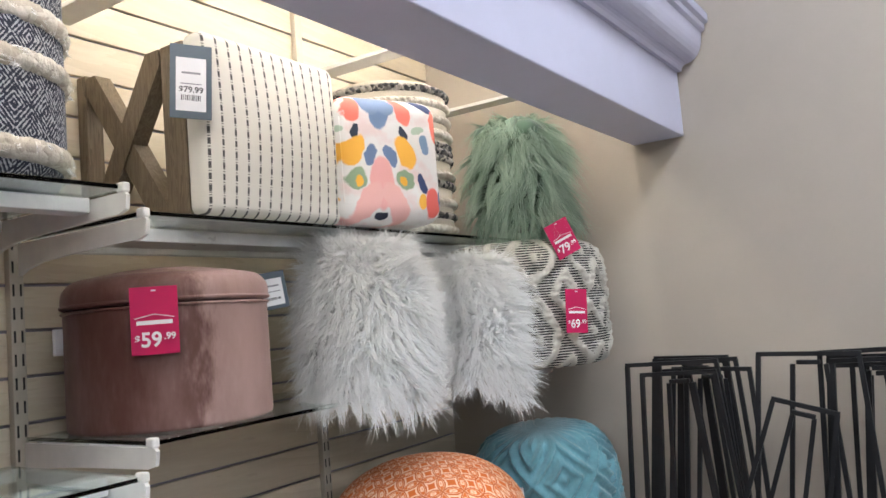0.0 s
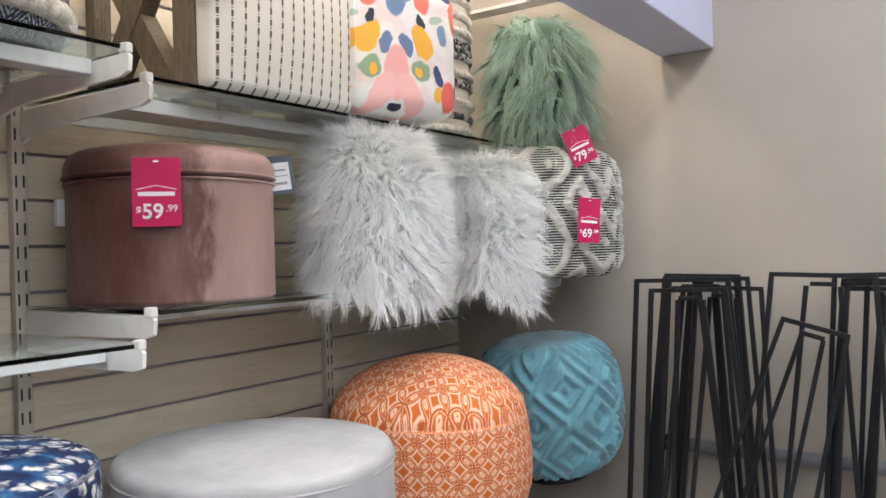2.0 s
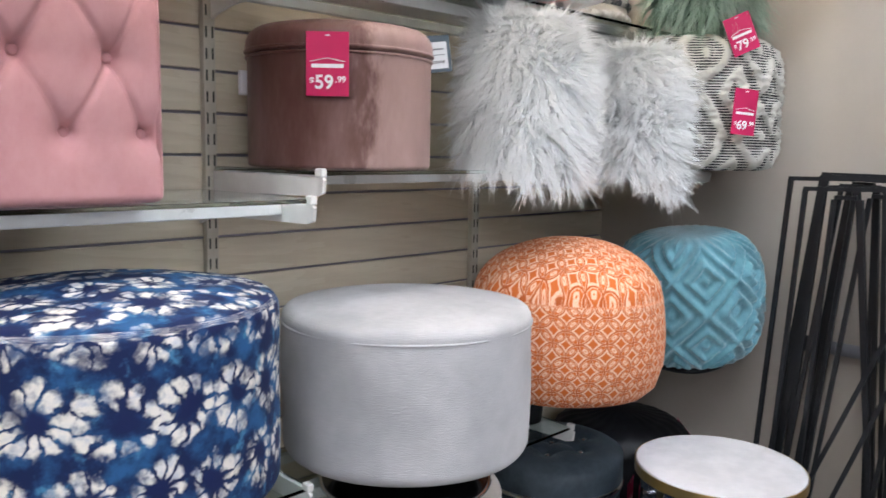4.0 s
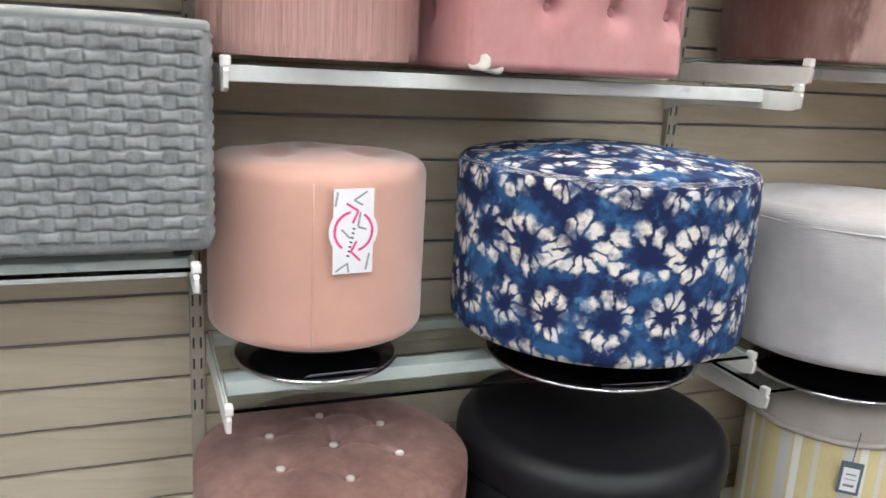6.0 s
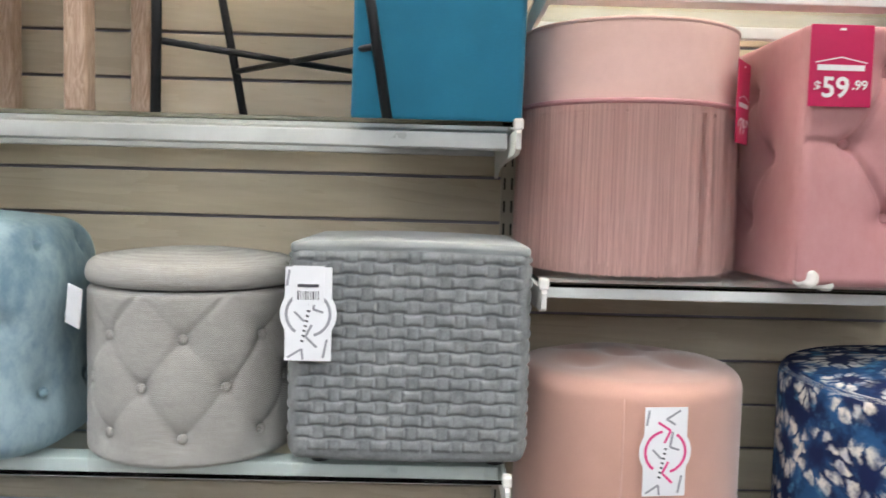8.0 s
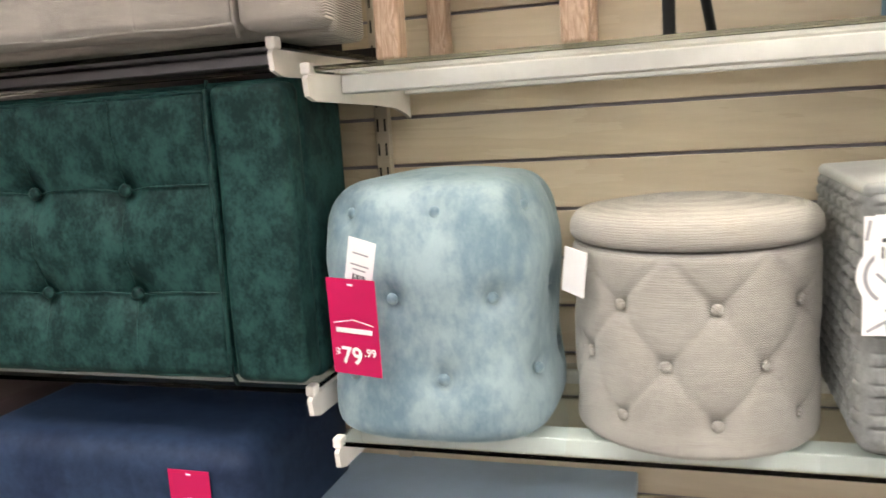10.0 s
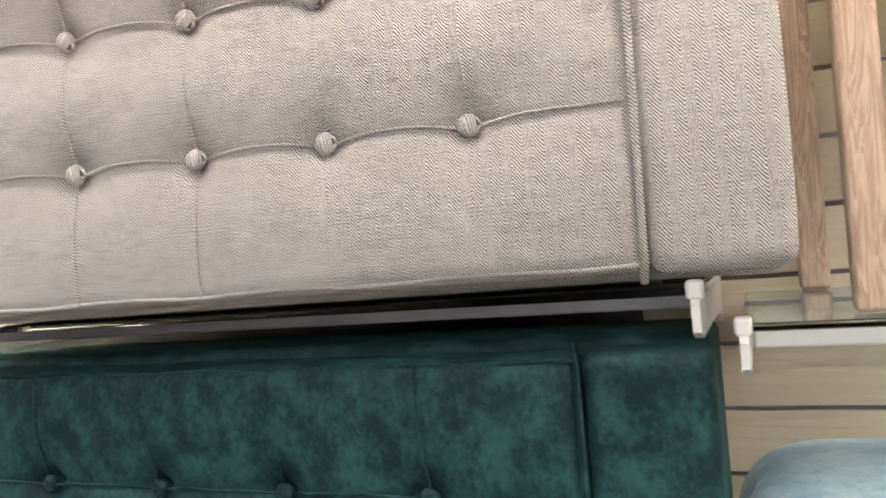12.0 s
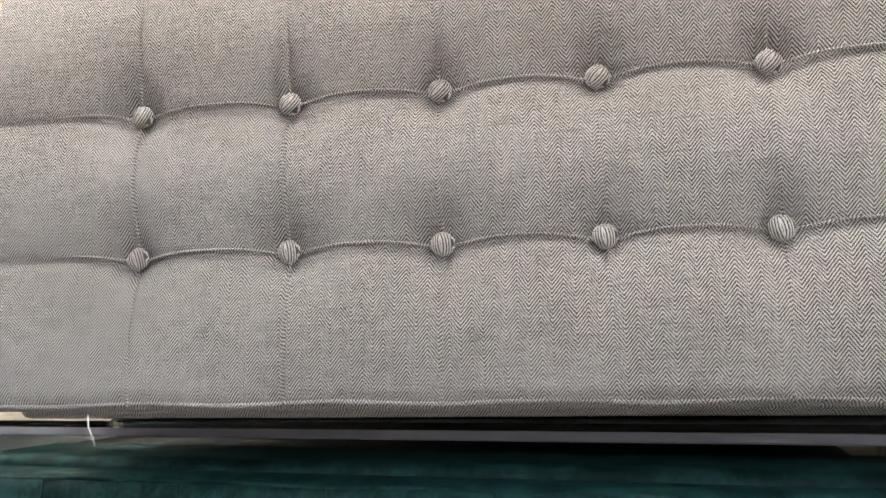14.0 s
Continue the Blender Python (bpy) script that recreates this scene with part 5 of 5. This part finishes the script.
def upper_right():
    def parted(cx, cz, up):
        """Pelt brushed away from a parting on the front, falling below it."""
        def flow(C):
            dx, dz = C[:, 0] - cx, C[:, 2] - cz
            r = np.hypot(dx, dz) + 0.03
            near = np.exp(-(r / 0.13) ** 2)
            return np.stack([0.9 * near * dx / r, -0.15 + 0 * dx, 1.1 * near * dz / r - 0.85 * (1 - near) * np.clip(1.2 - up * np.clip(C[:, 2] - cz, 0, 1), 0.1, 1)], 1)
        return flow
    fur_pouf("shaggy white faux fur pouf overhanging the shelf", (1.85, -0.455, 1.402), 0.158, 0.36, M["furwhite"], M["furskin"], 0.06, 11, 30000, wid=0.0014, fall=0.3, hang=0.05, sag=0.1, flow=parted(-0.03, 0.25, 6), lock=9)
    fur_pouf("smaller shaggy white faux fur pouf", (2.27, -0.53, 1.402), 0.135, 0.325, M["furwhite"], M["furskin"], 0.058, 12, 25000, wid=0.0014, fall=0.3, hang=0.05, sag=0.22, flow=parted(-0.04, 0.14, 3), lock=9)
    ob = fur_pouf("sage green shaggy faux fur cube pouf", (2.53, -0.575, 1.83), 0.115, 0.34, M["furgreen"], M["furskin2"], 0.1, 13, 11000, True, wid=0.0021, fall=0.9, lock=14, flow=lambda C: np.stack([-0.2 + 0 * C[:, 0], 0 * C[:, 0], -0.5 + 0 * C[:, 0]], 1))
    price_tag(ob, "79", (-0.105, -0.2, -0.1), (0, -24, -38), 0.08, 0.105)

    # cushion with dashed stripes on a wooden X frame, lying on its side
    ob = thing("x_frame_bench", "cream dash-striped bench with oak X legs on its side", "bench", (1.552, -0.432, 1.818))
    put("cushion", rbox("cushion", (0.415, 0.062, 0.385), 0.022, M["stripe"], (20, 5, 20), lambda P, N: np.clip(-N[:, 1], 0, 1) * 0.02 * np.cos(P[:, 0] * 6.5) * np.sin(np.clip(P[:, 2] / 0.385, 0, 1) * math.pi)), ob, "", (0, -0.024, 0.002))
    put("seat_board", slab("seat_board", (0.4, 0.07, 0.37), M["oak"], 0.003), ob, "", (0, 0.043, 0.008))
    for sx in (-0.18, 0.18):
        for s in (-1, 1):
            p = [(0.08, 0.19 - s * 0.185), (0.125, 0.19 - s * 0.185), (0.36, 0.19 + s * 0.16), (0.36, 0.19 + s * 0.185), (0.315, 0.19 + s * 0.185), (0.08, 0.19 - s * 0.15)]
            put("cross_leg", prism("cross_leg", p, sx - 0.02 + s * 0.002, sx + 0.02 + s * 0.002, M["oak"], "x"), ob, "oak cross leg")
        put("foot_rail", slab("foot_rail", (0.042, 0.035, 0.38), M["oak"], 0.003), ob, "", (sx, 0.365, 0.002))
    slate_tag(ob, (-0.243, -0.062, 0.188), (0, 3, -32), "$79.99", 0.08, 0.15)

    ob = thing("printed_cube", "white cube pouf with painted abstract print", "pouf", (1.915, -0.45, 1.818), -24)
    put("body", rbox("body", (0.296, 0.27, 0.31), 0.045, M["paint"], (16, 16, 16), lambda P, N: 0.012 * np.clip(N[:, 2], 0, 1)), ob)
    for sx in (-1, 1):
        for sy in (-1, 1):
            put("edge_seam", tube("edge_seam", [(sx * 0.135, sy * 0.122, z) for z in np.linspace(0.05, 0.262, 6)], 0.0016, M["paint"], 6), ob)

    ob = thing("round_pouf", "tall round cream wool pouf with grey looped bands", "pouf", (2.265, -0.255, 1.82))
    r = 0.195
    put("body", lathe("body", prof_round(r, 0, 0.47, 0.02, 0.04, 0.015, 20), M["woolflat"], 72), ob)
    for z, mat, t in ((0.02, "wool", 0.012), (0.06, "woolgrey", 0.011), (0.1, "wool", 0.014), (0.155, "woolgrey", 0.012), (0.185, "wool", 0.013), (0.235, "woolgrey", 0.011), (0.256, "woolgrey", 0.011), (0.276, "woolgrey", 0.01), (0.31, "wool", 0.014), (0.355, "wool", 0.013), (0.4, "wool", 0.012), (0.44, "woolgrey", 0.012)):
        ring = [(r - 0.004 + t * 1.25 * math.sin(a), z - t * math.cos(a)) for a in np.linspace(0, math.pi, 9)]
        put("yarn_band", lathe("yarn_band", ring, M[mat], 260, lambda T, Z, R: 0.0035 * np.sin(T * 65 + Z * 200)), ob, "grey flecked yarn band" if mat == "woolgrey" else "cream yarn band")

    # patterned shag pouf
    ob = thing("shag_pouf", "cream and black shag pouf with diamond tufting", "pouf", (2.553, -0.535, 1.402))

    def dia(T, Z, R):
        u, v = T * 0.27 / 0.2 + 0.3 + 0.05 * np.sin(Z * 47 + T * 5), Z / 0.24 + 0.1 + 0.05 * np.sin(T * 13 + Z * 21)
        d = np.abs((u % 1) - 0.5) + np.abs((v % 1) - 0.5)
        return 0.5 + 0.5 * np.cos(d * math.pi * 5)
    prof = prof_round(0.255, 0, 0.385, 0.05, 0.09, 0.012, 60)
    put("body", lathe("body", prof, M["shag"], 260, lambda T, Z, R: np.clip(R / 0.2, 0, 1) * (0.016 * np.clip(dia(T, Z, R) * 1.6 - 0.4, 0, 1) + 0.006 * np.sin(T * 97 + 3 * np.sin(Z * 60)) * np.sin(Z * 190 + 4 * np.sin(T * 31))), None, True, dia), ob)
    price_tag(ob, "69", (-0.165, -0.255, 0.1), (0, 4, -29), 0.075, 0.125)
    put("side_label", slab("side_label", (0.025, 0.004, 0.05), M["tagwhite"], 0.001), ob, "white care label", (0.268, -0.03, 0.25))

    # navy jacquard basket pouf with fringed bands
    ob = thing("round_pouf", "navy jacquard round pouf with cream fringe bands", "pouf", (0.935, -0.268, 1.858))
    r = 0.215
    put("body", lathe("body", [(0.002, 0.0)] + [(r - 0.035 + 0.035 * math.sin(a), 0.075 * (1 - math.cos(a))) for a in np.linspace(0.2, 1.57, 6)] + [(r, z) for z in np.linspace(0.09, 0.42, 14)] + [(r - 0.03, 0.45), (0.002, 0.46)], M["ikat"], 80), ob)
    g = np.random.default_rng(8)
    for z in (0.05, 0.2, 0.285):
        ring = [(r - 0.004 + 0.014 * math.sin(a), z - 0.02 * math.cos(a)) for a in np.linspace(0, math.pi, 8)]
        b = put("fringe_band", lathe("fringe_band", ring, M["wool"], 200, lambda T, Z, R: 0.004 * np.sin(T * 60 + np.sin(T * 17) * 3)), ob, "cream cotton fringe band")
        th = g.uniform(-2, 2, 900)
        P = np.stack([r * np.sin(th), -r * np.cos(th), z + g.uniform(-0.018, 0.018, 900)], 1)
        N = np.stack([np.sin(th), -np.cos(th), 0.2 + 0 * th], 1)
        put("fringe", fur("fringe", P, N, 0.017, 0.0024, M["furwhite"], 0.8, 0.9, 3, 3), b)


def lower_row():
    # round stools on the deck under the lowest shelves
    def stool(label, loc, r, top, mat, skirt=None, band=None, btn=None, legs=True):
        ob = thing("round_stool", label, "stool", loc, group="stools under the shelves")
        bs = [(rr * math.sin(a), rr * math.cos(a)) for rr, k in ((0.0, 1), (r * 0.5, 6)) for a in np.linspace(0, 2 * math.pi, k, endpoint=False)] if btn else []
        if btn:
            lk = grid_links(bs, lambda dx, dy: math.hypot(dx, dy) < r * 0.62)
            n, rg = 72, np.linspace(0.004, 1, 30)
            th = np.linspace(0, 2 * math.pi, n, endpoint=False)
            R, T = np.meshgrid(rg * r, th, indexing="ij")
            U, W = R * np.sin(T), -R * np.cos(T)
            Z = top - 0.03 * (R / r) ** 6 + tufts(U, W, bs, lk, 0.02, 0.045, 0.004, 0.006)
            V = np.stack([U, W, Z], -1).reshape(-1, 3)
            i = np.arange(V.shape[0]).reshape(R.shape)
            j = np.roll(i, -1, 1)
            F = np.stack([i[:-1], j[:-1], j[1:], i[1:]], -1).reshape(-1, 4)
            put("seat_top", mesh("seat_top", V, F[:, ::-1][:, ::-1], mat), ob)
            for u, w in bs:
                put("button", button(0.009, btn), ob, "pale button", (u, w, top - 0.018))
            put("seat_side", lathe("seat_side", [(r * 0.98, top - 0.14), (r, top - 0.13), (r * 1.005, top - 0.08), (r, top - 0.03)], mat, 72), ob)
        else:
            put("seat_top", lathe("seat_top", prof_round(r, top - 0.11, top - 0.012, 0.015, 0.045, 0.012, 6), mat, 80), ob)
        put("body", lathe("body", [(0.002, 0.0), (r * 0.94, 0.0), (r * 0.96, 0.02), (r * 0.975, top - 0.1), (0.002, top - 0.09)], skirt or mat, 80), ob)
        if band:
            put("trim_band", lathe("trim_band", [(r - 0.004, top - 0.118), (r + 0.004, top - 0.116), (r + 0.005, top - 0.11), (r + 0.003, top - 0.105), (r - 0.004, top - 0.104)], band, 80), ob)
        return ob
    stool("round brown velvet stool with buttoned top", (0.236, -0.375, 0.12), 0.268, 0.505, M["brown"], None, None, M["cream"])
    stool("round black faux leather stool", (0.821, -0.385, 0.12), 0.3, 0.51, M["leather"])
    ob = stool("cream topped stool with pale plaid drum side", (1.6, -0.345, 0.12), 0.218, 0.505, M["cream"], M["plaid"], M["cream"])
    slate_tag(ob, (-0.13, -0.19, 0.27), (0, 2, -38), "", 0.05, 0.085)
    put("string", tube("string", [(-0.118, -0.19, 0.43), (-0.128, -0.19, 0.355)], 0.001, M["inkdark"]), ob)
    ob = stool("slate velvet buttoned stool with silver trim", (2.15, -0.36, 0.12), 0.215, 0.46, M["slate"], M["slate"], M["chrome"], M["chrome"])
    price_tag(ob, "49", (0.15, -0.19, 0.22), (0, 0, 20), 0.08, 0.12)
    ob = thing("leather_pouf", "creased black leather pouf on the lower deck", "pouf", (2.58, -0.33, 0.12))
    put("body", lathe("body", prof_round(0.25, 0, 0.43, 0.05, 0.12, 0.02, 20), M["leather"], 160, lambda T, Z, R: 0.005 * np.sin(T * 22 + 5 * np.sin(Z * 40)) * np.clip(R / 0.2, 0, 1)), ob)
    price_tag(ob, "99", (0.17, -0.2, 0.33), (-40, 0, 30), 0.07, 0.1)
    ob = thing("velvet_stool", "small dark blue velvet stool", "stool", (1.83, -0.76, 0.0))
    put("body", rbox("body", (0.3, 0.26, 0.5), 0.05, M["navy"], (8, 8, 8)), ob)
    # drum side table
    ob = thing("drum_table", "white-topped drum table with gold rim and mirrored sides", "table", (2.28, -0.835, 0.0))
    put("tabletop", lathe("tabletop", [(0.002, 0.588), (0.222, 0.588), (0.224, 0.59), (0.224, 0.601), (0.221, 0.603), (0.002, 0.603)], M["whitetop"], 80, None, None, False), ob, "white round tabletop")
    put("gold_rim", lathe("gold_rim", [(0.215, 0.572), (0.227, 0.572), (0.228, 0.6), (0.2255, 0.6), (0.2255, 0.575), (0.215, 0.575)], M["gold"], 80, None, None, False), ob, "brushed gold rim")
    strip = slab("mirror_strip", (0.03, 0.006, 0.56), M["mirror"], 0.001)
    for k in range(40):
        a = 2 * math.pi * k / 40
        put("mirror_strip", strip, ob, "", (0.208 * math.sin(a), -0.208 * math.cos(a), 0.012), (0, 0, math.degrees(a)))
    put("drum_core", lathe("drum_core", [(0.002, 0.0), (0.2, 0.0), (0.2, 0.57), (0.002, 0.57)], M["inkgrey"], 60, None, None, False), ob)
    # low deck
    ob = thing("base_deck", "low white shelf deck along the wall", "shelf", (1.42, -0.31, 0.0))
    put("deck_top", slab("deck_top", (2.84, 0.52, 0.03), M["bracket"], 0.004), ob, "", (0, 0, 0.088))
    put("kick_plate", slab("kick_plate", (2.82, 0.03, 0.087), M["rail"], 0.003), ob, "", (0, -0.23, 0))
    # blue cabinet
    ob = thing("side_cabinet", "powder blue painted side cabinet with framed drawer", "cabinet", (-1.03, -0.215, 0.0))
    put("cabinet_top", slab("cabinet_top", (0.665, 0.32, 0.036), M["dresser"], 0.004), ob, "", (0, 0, 0.76))
    put("body", slab("body", (0.62, 0.29, 0.74), M["dresser"], 0.004), ob, "", (0, 0.008, 0.018))
    put("drawer_front", slab("drawer_front", (0.52, 0.014, 0.16), M["dresser"], 0.004), ob, "pale blue drawer front", (0, -0.14, 0.56))
    put("drawer_panel", slab("drawer_panel", (0.48, 0.008, 0.12), M["dresser"], 0.003), ob, "", (0, -0.147, 0.58))
    put("door_front", slab("door_front", (0.52, 0.014, 0.5), M["dresser"], 0.004), ob, "", (0, -0.14, 0.04))
    # goods under the green bench
    ob = thing("velvet_ottoman", "navy velvet ottoman under the green bench", "ottoman", (-1.6, -0.31, 0.4))
    put("body", rbox("body", (0.62, 0.42, 0.6), 0.05, M["navy"], (10, 8, 10)), ob)
    price_tag(ob, "99", (0.2, -0.216, 0.44), (0, 0, 0), 0.08, 0.12)
    ob = thing("storage_box", "brown storage box with red edge label", "box", (-2.2, -0.31, 0.4))
    put("body", slab("body", (0.5, 0.44, 0.6), M["mauvebox"], 0.01), ob)
    put("edge_label", slab("edge_label", (0.02, 0.003, 0.2), M["tagred"], 0.001), ob, "red edge label", (0.235, -0.222, 0.38))
    ob = thing("stock_stand", "plain grey stand under the stored goods", "stand", (-1.83, -0.31, 0.0))
    put("stand_top", slab("stand_top", (1.2, 0.5, 0.03), M["rail"], 0.004), ob, "", (0, 0, 0.37))
    for sx in (-0.56, 0.56):
        put("stand_side", slab("stand_side", (0.03, 0.48, 0.37), M["rail"], 0.003), ob, "", (sx, 0, 0))


def easels():
    """Folded black stands: a tall splayed frame with a hinged inner frame."""
    def stand(loc, rot, w=0.25, h=1.38):
        ob = thing("folding_stand", "black square-tube folding stand leaning on wall", "stand", loc, group="folding stands")
        ob.rotation_euler = [radians(a) for a in rot]
        s = 0.0062
        put("top_bar", tube("top_bar", [(0, -w / 2, h), (0, w / 2, h)], s, M["blackmetal"], 4, True), ob)
        for k in (-1, 1):
            put("leg", tube("leg", [(0, k * (w / 2 - 0.005), h - 0.003), (0.0, k * (w / 2 + 0.1), 0.0)], s, M["blackmetal"], 4, True), ob)
            put("inner_leg", tube("inner_leg", [(0.022, k * w * 0.16, h - 0.03), (0.03, k * (w / 2 + 0.02), 0.03)], s, M["blackmetal"], 4, True), ob)
        put("hinge", slab("hinge", (0.02, 0.06, 0.012), M["blackmetal"], 0.002), ob, "", (0.012, 0, h - 0.03))
        return ob
    g = random.Random(4)
    for y0, x0, n in ((-1.02, 2.62, 6), (-1.34, 2.64, 1), (-1.52, 2.64, 4), (-1.8, 2.64, 2)):
        for k in range(n):
            hgt = 1.385 + g.uniform(-0.015, 0.02) - 0.012 * (n - k) * 0.3
            w = g.uniform(0.22, 0.3)
            stand((x0 + 0.022 * k, y0 + g.uniform(-0.035, 0.045) + 0.006 * k, 0.0), (g.uniform(-2.2, 2.2), g.uniform(0.5, 1.2), g.uniform(-4, 4)), w, hgt)
    stand((2.55, -0.985, 0.0), (15.5, 0.6, 6), 0.17, 1.31)


def rail_pipe():
    ob = thing("wall_rail", "dark grey pipe rail along the side wall", "rail", (2.805, -1.3, 0.86))
    put("pipe", tube("pipe", [(0, 0.45, 0), (0, -2.2, 0)], 0.02, M["inkgrey"], 16), ob)
    put("end_cap", lathe("end_cap", [(0.002, -0.012), (0.024, -0.012), (0.026, 0), (0.024, 0.012), (0.002, 0.012)], M["blackmetal"], 24), ob, "", (0, 0.45, 0), (90, 0, 0))
    for y in (0.3, -0.9, -2.0):
        put("bracket", tube("bracket", [(0, y, 0), (0.045, y, 0)], 0.008, M["inkgrey"]), ob)


loose = thing("loose_thread", "loose pale thread hanging from bench seam", "thread", (-2.02, -0.655, 1.625))
put("strand", tube("strand", [(0, 0, 0.03), (0.004, -0.003, 0.018), (0.009, -0.002, 0.008), (0.01, 0, 0)], 0.0006, M["tagwhite"], 5), loose)
blue_ottoman()
linen_drum()
woven_cube()
teal_box()
wire_stool()
wood_stool()
fringe_ottoman()
tufted_cube()
poufs()
mauve_drum()
upper_right()
lower_row()
easels()
rail_pipe()
